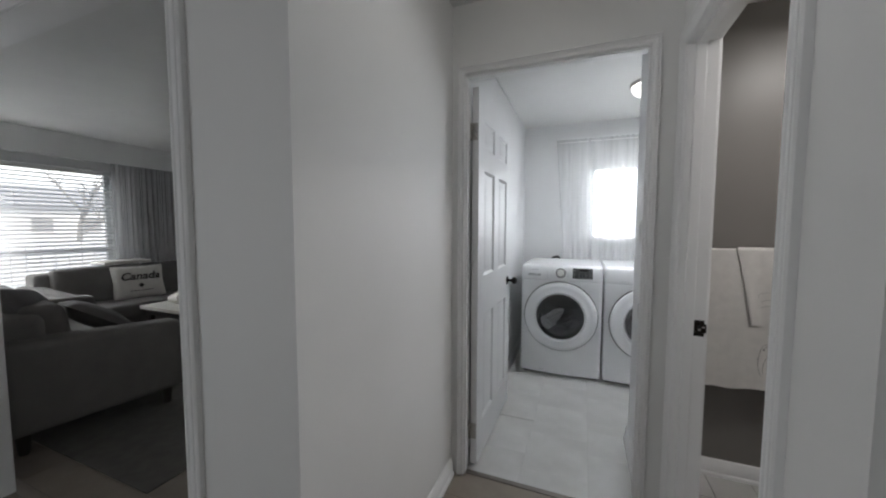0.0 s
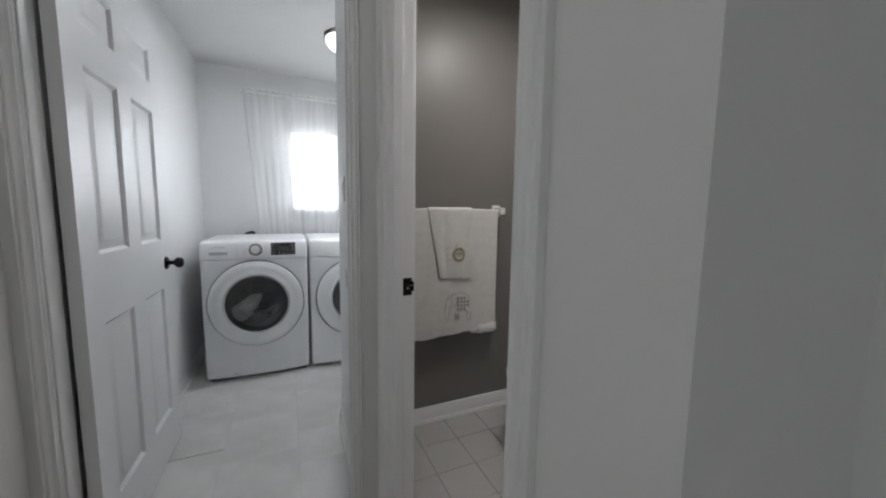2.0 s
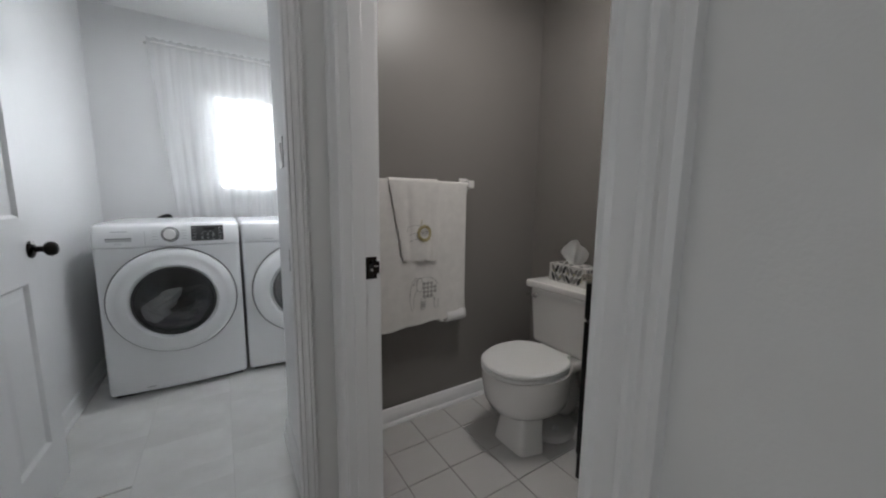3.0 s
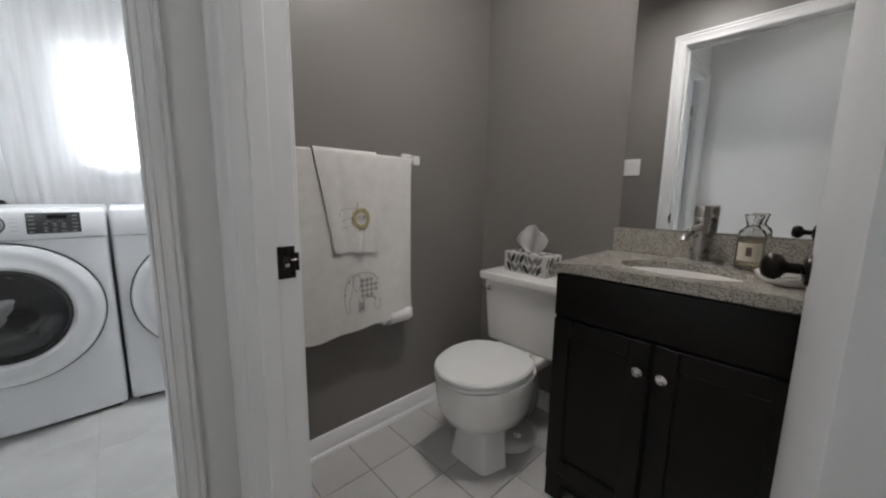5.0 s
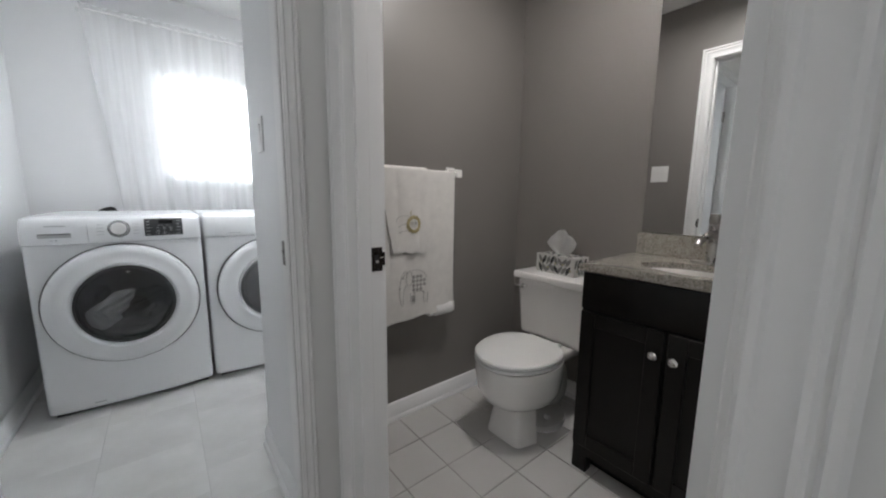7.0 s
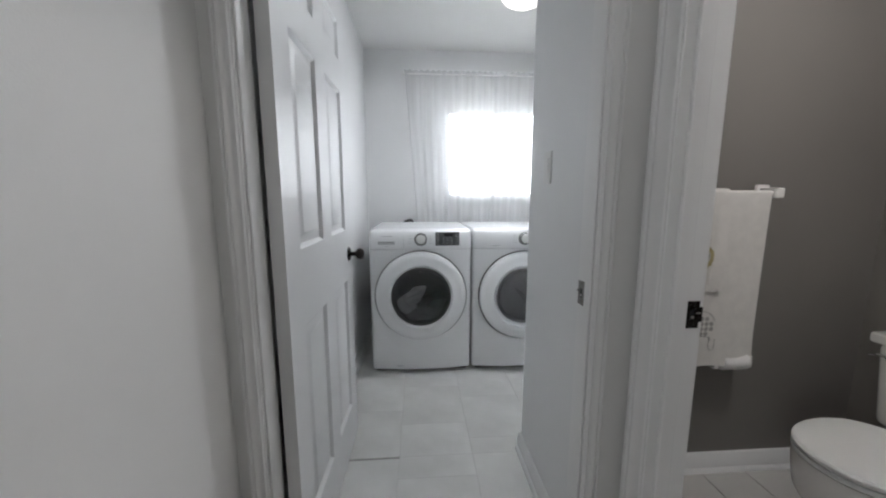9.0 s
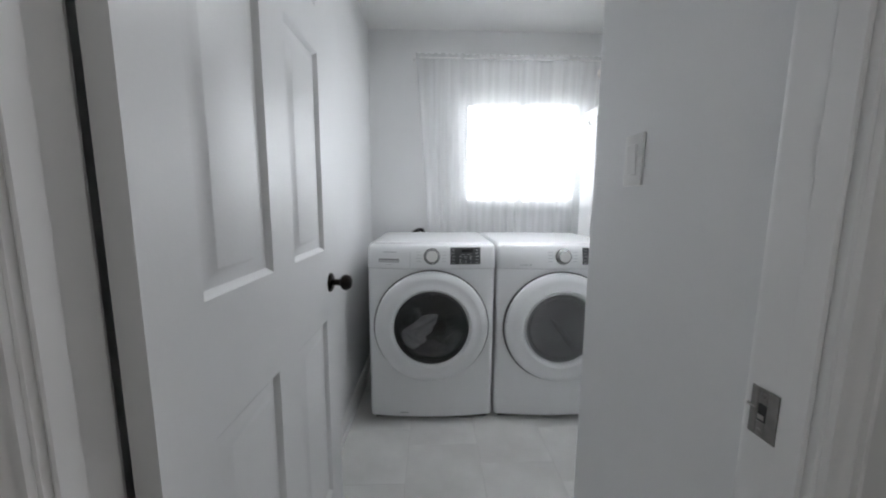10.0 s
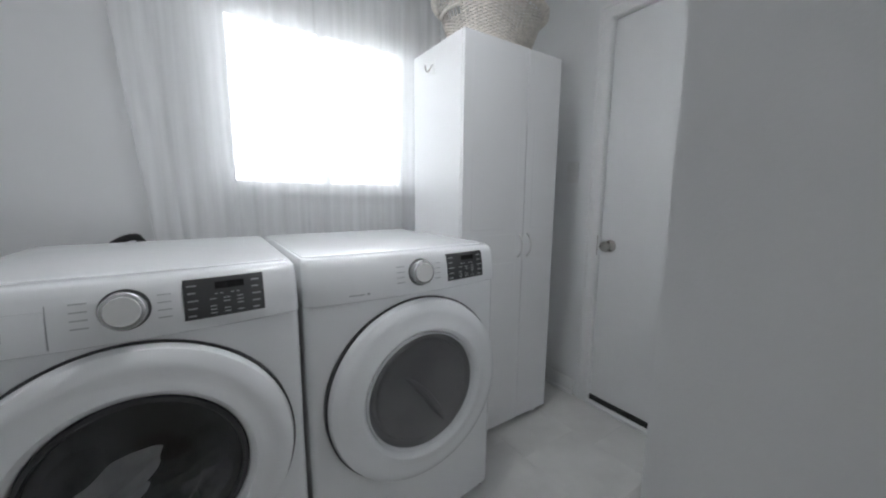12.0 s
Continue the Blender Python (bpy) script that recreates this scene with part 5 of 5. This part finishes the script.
# an elephant: grey dotted blanket, white ear, thread outline
for i in range(4):
    for j in range(4):
        if (i, j) not in ((3, 0), (3, 3)):
            patch("dot_stitch", big_cloth, 1.590 + i * 0.0205, 0.672 + j * 0.0205, 0.0092, 0.0092, M_DOT)
patch("ear_stitch", big_cloth, 1.566, 0.728, 0.015, 0.032, M_TOWEL)
stitch("ear_outline", big_cloth, ring(1.566, 0.728, 0.016, 0.034, n=20), 0.0013, M_DOT)
stitch("back_outline", big_cloth, ring(1.595, 0.715, 0.070, 0.052, 10, 165, 16), 0.0014, M_DOT, "pale grey stitched elephant outline")
stitch("head_outline", big_cloth, [(1.550, 0.765), (1.528, 0.755), (1.519, 0.728), (1.512, 0.695), (1.512, 0.650), (1.522, 0.612), (1.530, 0.600)], 0.0013, M_DOT)
stitch("trunk_outline", big_cloth, [(1.548, 0.700), (1.536, 0.668), (1.532, 0.635), (1.536, 0.610)], 0.0012, M_DOT)
stitch("belly_outline", big_cloth, [(1.588, 0.655), (1.610, 0.663), (1.640, 0.660), (1.655, 0.645)], 0.0012, M_GREYT)
for x in (1.585, 1.660):
    stitch("leg_outline", big_cloth, [(x - 0.012, 0.660), (x - 0.013, 0.625), (x - 0.008, 0.605), (x + 0.010, 0.605), (x + 0.012, 0.650)], 0.0012, M_DOT)
for z in (0.640, 0.629, 0.618):
    stitch("stripe_stitch", big_cloth, [(1.575, z), (1.594, z + 0.002)], 0.0018, M_BLACK)
stitch("tusk_stitch", big_cloth, [(1.517, 0.690), (1.509, 0.685)], 0.0014, M_BLACK)
patch("eye_stitch", big_cloth, 1.533, 0.735, 0.0035, 0.0045, M_BLACK, 8)

roll = thing("toilet_roll_holder", "white ceramic toilet roll holder on the taupe wall", "toilet roll")
part("roll", lathe(bmesh.new(), [(0.014, 0.0), (0.034, 0.0), (0.036, 0.003), (0.036, 0.102), (0.034, 0.105), (0.014, 0.105), (0.014, 0.0)], 36, axis="x", centre=(1.722, 2.582, 0.547), cap=False), M_PAPER, roll)
part("spindle", tube(bmesh.new(), [(1.69, 2.582, 0.547), (1.845, 2.582, 0.547)], 0.009, 12), M_BLACK, roll)
for x in (1.695, 1.836):
    p = part("arm", boxes((x - 0.012, 2.560, 0.521, x + 0.012, BN0 - 0.008, 0.573), bevel=0.008, segs=3), M_CERAM, roll)
part("wall_plate", boxes((1.675, BN0 - 0.010, 0.511, 1.856, BN0, 0.581), bevel=0.004), M_CERAM, roll)

# ---- living room ----
M_LEG = mat("dark_stained_leg", (0.02, 0.016, 0.013), 0.4, vary=0.2, scale=20)
M_RUG = mat("grey_pile_rug", (0.115, 0.109, 0.10), 0.98, vary=0.15, scale=14, bump=0.9, bump_scale=350)
M_CUSH = mat("dark_grey_cushion", (0.11, 0.106, 0.103), 0.95, vary=0.1, scale=10, bump=0.5, bump_scale=400)
M_CREAM = mat("cream_canvas", (0.58, 0.56, 0.52), 0.95, vary=0.05, scale=15, bump=0.5, bump_scale=350)
M_DRAPE = mat("grey_drape", (0.40, 0.40, 0.405), 0.9, vary=0.06, scale=10, bump=0.3, bump_scale=300)


def pillow(name, label, w, h, d, m, material, script=False):
    t = thing(name, label, "cushion", m)
    b = bmesh.new()
    n = 16
    for s in (1, -1):
        g = [[None] * (n + 1) for _ in range(n + 1)]
        for i in range(n + 1):
            for j in range(n + 1):
                u, v = i / n * 2 - 1, j / n * 2 - 1
                k = ((1 - u ** 2) * (1 - v ** 2)) ** 0.42
                pinch = 1 - 0.07 * (u * u + v * v - u * u * v * v) + 0.06 * abs(u * v)
                g[i][j] = b.verts.new((u * w / 2 * pinch, s * d / 2 * k * (1 + 0.06 * noise.noise(Vector((u * 2, v * 2, s * 3 + w)))), v * h / 2 * pinch))
        for i in range(n):
            for j in range(n):
                b.faces.new((g[i][j], g[i + 1][j], g[i + 1][j + 1], g[i][j + 1]))
    bmesh.ops.remove_doubles(b, verts=b.verts, dist=0.0005)
    cover = part("cover", b, material, t)
    if script:
        words = bpy.data.curves.new("script_print", "FONT")
        words.body, words.size, words.shear, words.extrude = "Canada", w * 0.245, 0.25, 0.004
        words.align_x, words.offset = "CENTER", 0.0022
        words.materials.append(M_LEG)
        text = tagged(new("script_print", words), "dark script lettering")
        text.parent = cover
        text.matrix_local = pose(0, -d / 2 + 0.001, h * 0.04, 90, 0, 0)
        b = bmesh.new()
        for k in range(7):
            box(b, -w * 0.20 + k * w * 0.06, -d / 2 + 0.008, -h * 0.30, -w * 0.20 + k * w * 0.06 + w * 0.045, -d / 2 + 0.014, -h * 0.28)
        part("small_print", b, M_LEG, cover)
        b = bmesh.new()
        lathe(b, [(0.03, -0.004), (0.03, 0.004)], 4, axis="y", centre=(0, -d / 2 + 0.002, -h * 0.14))
        part("diamond_print", b, M_LEG, cover)
    return t


def sofa(label, length, m, depth=0.94, cushions=2):
    """Local x runs along the sofa, its front faces -y, its back lies at y = depth."""
    t = thing("sofa", label, "sofa", m)
    part("base", boxes((0.03, 0.03, 0.13, length - 0.03, depth - 0.02, 0.30), bevel=0.02, segs=3), M_SOFA, t)
    b = boxes((0.10, depth - 0.24, 0.14, length - 0.10, depth, 0.80), bevel=0.05, segs=4)
    for v in b.verts:
        if v.co.z > 0.4:
            v.co.y += 0.05 * (v.co.z - 0.4)
    part("backrest", b, M_SOFA, t)
    for x0, x1 in ((0.0, 0.19), (length - 0.19, length)):
        b = boxes((x0, 0.0, 0.13, x1, depth - 0.02, 0.65), bevel=0.055, segs=5)
        for v in b.verts:
            if v.co.z > 0.5:
                v.co.z += 0.035 * (v.co.y / depth) - 0.02 * (1 - v.co.y / depth)
        part("arm", b, M_SOFA, t)
    w = (length - 0.40) / cushions
    for k in range(cushions):
        part("seat_cushion", boxes((0.20 + k * w + 0.003, 0.0, 0.29, 0.20 + (k + 1) * w - 0.003, depth - 0.22, 0.45), bevel=0.045, segs=4), M_SOFA, t)
        b = boxes((0.20 + k * w + 0.01, depth - 0.40, 0.42, 0.20 + (k + 1) * w - 0.01, depth - 0.20, 0.84), bevel=0.07, segs=5)
        for v in b.verts:
            v.co.y += 0.16 * (v.co.z - 0.42)
        part("back_cushion", b, M_SOFA, t)
    for x in (0.10, length - 0.10):
        for y in (0.09, depth - 0.10):
            part("leg", lathe(bmesh.new(), [(0.022, 0.0), (0.026, 0.01), (0.038, 0.135)], 16, centre=(x, y, 0)), M_LEG, t)
    return t


setting("rug", boxes((-4.35, 1.40, 0, -1.30, 4.0, 0.008), bevel=0.003), M_RUG, "large plain grey pile rug under the sofas", "rug")
sofa("grey upholstered sofa seen from its arm, dark tapered legs", 1.95, pose(-2.10, 2.095, 0.004, 0, 0, 172), depth=0.90)
sofa("grey upholstered sofa below the living room window", 2.15, pose(-4.02, 2.12, 0.004, 0, 0, 90))
pillow("cushion", "dark grey cushion leaning on the sofa", 0.58, 0.48, 0.18, pose(-2.70, 1.54, 0.72, -28, 8, 150), M_CUSH)
pillow("cushion", "dark grey cushion lying on the sofa", 0.54, 0.44, 0.16, pose(-2.84, 1.90, 0.63, -55, 5, 165), M_CUSH)
pillow("cushion", "cream canvas cushion with dark script on the sofa", 0.52, 0.42, 0.15, pose(-4.46, 3.02, 0.64, -18, 0, 78), M_CREAM, True)
pillow("cushion", "grey cushion beside the cream one", 0.44, 0.42, 0.15, pose(-4.56, 3.42, 0.66, -20, 0, 96), M_CUSH)
throw = thing("throw_blanket", "pale folded blanket over the sofa's backrest", "blanket")
b = boxes((-4.98, 2.78, 0.855, -4.66, 3.28, 0.895), bevel=0.018, segs=3)
part("fold", b, M_CREAM, throw)

table = thing("coffee_table", "white-topped coffee table with dark legs on the rug", "coffee table", pose(-3.88, 2.72, 0.008))
part("tabletop", boxes((0, 0, 0.405, 0.75, 1.10, 0.442), bevel=0.004), mat("white_oak_top", (0.52, 0.50, 0.47), 0.35, vary=0.08, scale=9), table)
part("apron", boxes((0.04, 0.04, 0.34, 0.71, 1.06, 0.405)), M_LEG, table)
for x in (0.05, 0.66):
    for y in (0.05, 1.01):
        part("leg", boxes((x, y, 0, x + 0.045, y + 0.045, 0.345), bevel=0.003, segs=1), M_LEG, table)
bowl = thing("knitted_throw", "white knitted bundle on the coffee table", "throw")
for k, (x, y, r) in enumerate(((-3.62, 3.02, 0.13), (-3.47, 3.12, 0.14), (-3.38, 2.96, 0.11), (-3.55, 3.22, 0.11))):
    b = bmesh.new()
    bmesh.ops.create_icosphere(b, subdivisions=3, radius=1)
    for v in b.verts:
        kk = 1 + 0.2 * noise.noise(v.co * 2 + Vector((k, 0, 0))) + 0.05 * noise.noise(v.co * 9)
        v.co = Vector((x + v.co.x * r * kk, y + v.co.y * r * kk, 0.45 + 0.055 + max(-0.055, v.co.z * 0.075 * kk)))
    part("fold", b, M_CREAM, bowl)

lwin = tagged(new("window_2"), "wide white living room window", "window", kind="structure")
xx = LRX - 0.09
part("window_frame", boxes((xx, lw0, lz0, xx + 0.05, lw0 + 0.05, lz1), (xx, lw1 - 0.05, lz0, xx + 0.05, lw1, lz1), (xx, lw0 + 0.05, lz0, xx + 0.05, lw1 - 0.05, lz0 + 0.05), (xx, lw0 + 0.05, lz1 - 0.05, xx + 0.05, lw1 - 0.05, lz1), bevel=0.003, segs=1), M_PVC, lwin)
part("transom", boxes((xx + 0.005, lw0 + 0.05, 0.985, xx + 0.045, lw1 - 0.05, 1.03), bevel=0.003, segs=1), M_PVC, lwin)
for z0, z1 in ((lz0 + 0.05, 0.985), (1.03, lz1 - 0.05)):
    pn = part("pane", boxes((xx + 0.022, lw0 + 0.05, z0, xx + 0.027, lw1 - 0.05, z1)), M_PANE, lwin)
    pn.visible_shadow = False
part("window_sill", boxes((LRX - 0.04, lw0, lz0 - 0.02, LRX + 0.04, lw1, lz0), bevel=0.003), M_TRIM, lwin)
blind("venetian_blind", "white venetian blind lowered over the living room window", Matrix(((0, -1, 0, LRX + 0.03), (1, 0, 0, lw0 + 0.01), (0, 0, 1, lz0 + 0.01), (0, 0, 0, 1))), lw1 - lw0 - 0.02, lz1 - lz0 - 0.02, 30, 24, slat=0.05)
turn = Matrix(((0, -1, 0, 0), (1, 0, 0, 0), (0, 0, 1, 0), (0, 0, 0, 1)))
curtain_panel("curtain", "sheer white curtain at the living room window", 3.15, 3.46, 0.05, 2.19, 5.20, 5, 0.018, M_SHEER, 11, turn=turn)
curtain_panel("curtain", "heavy grey drape at the living room window", 3.42, 3.92, 0.03, 2.19, 5.17, 6, 0.030, M_DRAPE, 12, turn=turn)
cornice = thing("window_cornice", "off-white boxed cornice over the living room window", "cornice")
part("front_board", boxes((-5.09, LRS + 0.002, 2.15, -5.07, 3.97, CEIL - 0.002), bevel=0.002, segs=1), M_HALL, cornice)
part("end_board", boxes((LRX + 0.002, 3.95, 2.15, -5.09, 3.97, CEIL - 0.002)), M_HALL, cornice)
part("shadow_rail", boxes((-5.24, LRS + 0.01, 2.19, -5.11, 3.94, 2.22)), M_DRAPE, cornice)
scn = thing("wall_sconce", "black iron candle sconce on the living room wall", "sconce", pose(LRX, 4.12, 1.73))
part("back_rod", boxes((0, -0.012, -0.28, 0.008, 0.012, 0.28), bevel=0.003), M_BLACK, scn)
for z in (-0.12, 0.14):
    arm = part("arm", tube(bmesh.new(), [(0.005, 0, z), (0.06, 0, z - 0.03), (0.11, 0, z)], 0.006, 8), M_BLACK, scn)
    part("cup", lathe(bmesh.new(), [(0.012, 0.0), (0.035, 0.01), (0.04, 0.05), (0.036, 0.05), (0.03, 0.012)], 16, centre=(0.11, 0, z), cap=False), M_BLACK, arm)

# ---- outside the windows ----
def glow(name, color, strength):
    m = bpy.data.materials.new(name)
    m.use_nodes = True
    n = m.node_tree.nodes
    e = n.new("ShaderNodeEmission")
    e.inputs[0].default_value, e.inputs[1].default_value = (*color, 1), strength
    m.node_tree.links.new(e.outputs[0], n["Material Output"].inputs[0])
    return m


setting("backdrop_north", boxes((-3, 9.0, -2, 6, 9.05, 7)), glow("overcast_sky_north", (0.95, 0.98, 1.0), 2.2), "white overcast sky behind the laundry window", "sky")
setting("backdrop_west", boxes((-62.05, -40, -2, -62, 80, 40)), glow("overcast_sky_west", (0.95, 0.98, 1.0), 2.1), "white overcast sky behind the living room window", "sky")
M_SNOW = mat("pale_winter_ground", (0.70, 0.71, 0.72), 0.9, vary=0.15, scale=0.6)
setting("ground", boxes((-62, -60, -0.75, 60, 60, -0.55)), M_SNOW, "pale winter ground round the house", "ground")
M_SIDING = mat("grey_siding", (0.86, 0.88, 0.90), 0.8, vary=0.06, scale=2)
M_ROOF = mat("dark_shingle_roof", (0.55, 0.56, 0.58), 0.9, vary=0.2, scale=4)
house = thing("neighbour_house", "grey neighbouring house across the street", "house", pose(-48, 18.5, -0.55))
part("wall", boxes((-4, -5, 0, 4, 6, 3.6)), M_SIDING, house)
b = bmesh.new()
sweep_profile(b, [(-4.6, 3.5), (4.6, 3.5), (0, 5.6)], (0, -5.5, 0), (0, 6.5, 0), (1, 0, 0), (0, 0, 1))
part("roof", b, M_ROOF, house)
for y in (-3.2, 0.2, 3.6):
    w_ = part("window", boxes((3.98, y, 1.2, 4.06, y + 1.5, 2.6)), M_PVC, house)
    part("pane", boxes((4.05, y + 0.1, 1.3, 4.07, y + 1.4, 2.5)), M_GREYP, w_)
fence = thing("garden_fence", "weathered grey board fence in the yard", "fence", pose(-15, 2, -0.55))
for k in range(30):
    part("board", boxes((0, k * 0.32, 0, 0.03, k * 0.32 + 0.29, 1.35)), M_SIDING, fence)
M_BARK = mat("bare_bark", (0.42, 0.41, 0.40), 0.95, vary=0.3, scale=20)


def bare_tree(m, label, seed, height=6.5):
    t = thing("tree", label, "tree", m)
    rng = random.Random(seed)
    trunk, crown = bmesh.new(), bmesh.new()

    def grow(bm, p, d, length, r, level):
        pts = [p]
        for k in range(4):
            d = (d + Vector((rng.uniform(-0.18, 0.18), rng.uniform(-0.18, 0.18), rng.uniform(-0.02, 0.12)))).normalized()
            pts.append(pts[-1] + d * length / 4)
        tube(bm, pts, [r * (1 - 0.14 * k) for k in range(5)], 6)
        if level < 4:
            for k in range(4 if level < 2 else 3):
                a = pts[rng.choice((2, 3, 4))]
                side = Vector((rng.uniform(-1, 1), rng.uniform(-1, 1), rng.uniform(0.2, 0.9))).normalized()
                grow(crown, a, (d * 0.6 + side).normalized(), length * rng.uniform(0.55, 0.72), r * 0.5, level + 1)

    grow(trunk, Vector((0, 0, 0)), Vector((0, 0, 1)), height * 0.45, 0.16, 0)
    part("trunk", trunk, M_BARK, t)
    part("branches", crown, M_BARK, t)


bare_tree(pose(-24, 10.4, -0.55), "bare winter tree in the front yard", 3, 6.0)
bare_tree(pose(-31, 8.6, -0.55), "bare winter tree beside the street", 9, 8.5)

# ---- flooring, piece by piece ----
def piece_mesh(name, w, d, t, material, chamfer):
    b = bmesh.new()
    top = [b.verts.new((x, y, t)) for x, y in ((chamfer, chamfer), (w - chamfer, chamfer), (w - chamfer, d - chamfer), (chamfer, d - chamfer))]
    mid = [b.verts.new((x, y, t - chamfer)) for x, y in ((0, 0), (w, 0), (w, d), (0, d))]
    low = [b.verts.new((x, y, 0)) for x, y in ((0, 0), (w, 0), (w, d), (0, d))]
    b.faces.new(top)
    for k in range(4):
        b.faces.new((mid[k], mid[(k + 1) % 4], top[(k + 1) % 4], top[k]))
        b.faces.new((low[k], low[(k + 1) % 4], mid[(k + 1) % 4], mid[k]))
    me = bpy.data.meshes.new(name)
    b.to_mesh(me)
    b.free()
    me.materials.append(material)
    return me


made = {}


def lay(name, parent, x0, y0, x1, y1, areas, material, gap, t=0.004, chamfer=0.0015):
    """One piece, cut where it meets the border of the area it lies in; alike pieces share a mesh."""
    for ax0, ay0, ax1, ay1 in areas:
        a, b_, c, d = max(x0, ax0), max(y0, ay0), min(x1, ax1), min(y1, ay1)
        if c - a < 0.012 or d - b_ < 0.012:
            continue
        w, h = round(c - a - gap, 4), round(d - b_ - gap, 4)
        key = (name, w, h, material.name)
        if key not in made:
            made[key] = piece_mesh(name, w, h, t, material, chamfer)
        ob = new(name, made[key])
        ob.parent = parent
        ob.location = (a + gap / 2, b_ + gap / 2, -0.004)


bath_floor = tagged(new("floor_bath"), "white square ceramic tiles with grey grout", "floor", kind="structure")
for i in range(-3, 6):
    for j in range(-7, 4):
        x, y = 1.538 + 0.2015 * i, 2.232 + 0.2015 * j
        lay("tile", bath_floor, x, y, x + 0.2015, y + 0.2015, [(BX - 0.01, 1.14, EX, BN0)], M_BTILE, 0.0042)
laundry_floor = tagged(new("floor_laundry"), "pale grey stone-look vinyl tiles in the laundry", "floor", kind="structure")
for i in range(-1, 8):
    for j in range(-1, 9):
        x, y = 0.405 + 0.345 * (i - 1), 2.06 + 0.37 * j + (0.0, 0.25, 0.12)[i % 3]
        lay("tile", laundry_floor, x, y, x + 0.345, y + 0.37, [(WX, DY0 + 0.03, 0.985, BN1), (WX, BN1, EX, NY)], M_LTILE, 0.0005, chamfer=0.0004)
wood_floor = tagged(new("floor_wood"), "pale beige wood planks in hall and living room", "floor", kind="structure")
rng = random.Random(21)
row = 0
y = SY
while y < LRN:
    off = rng.uniform(0, 1.2)
    x = LRX - off
    while x < 1.45:
        lay("plank", wood_floor, x, y, x + 1.4, y + 0.19, [(LRX, LRS, -0.06, LRN), (SW, SY, 1.42, MY), (OX0, MY, OX1, LRS), (WX, MY, HX, DY0 + 0.03)], M_WOOD, 0.0022)
        x += 1.4
    y += 0.19
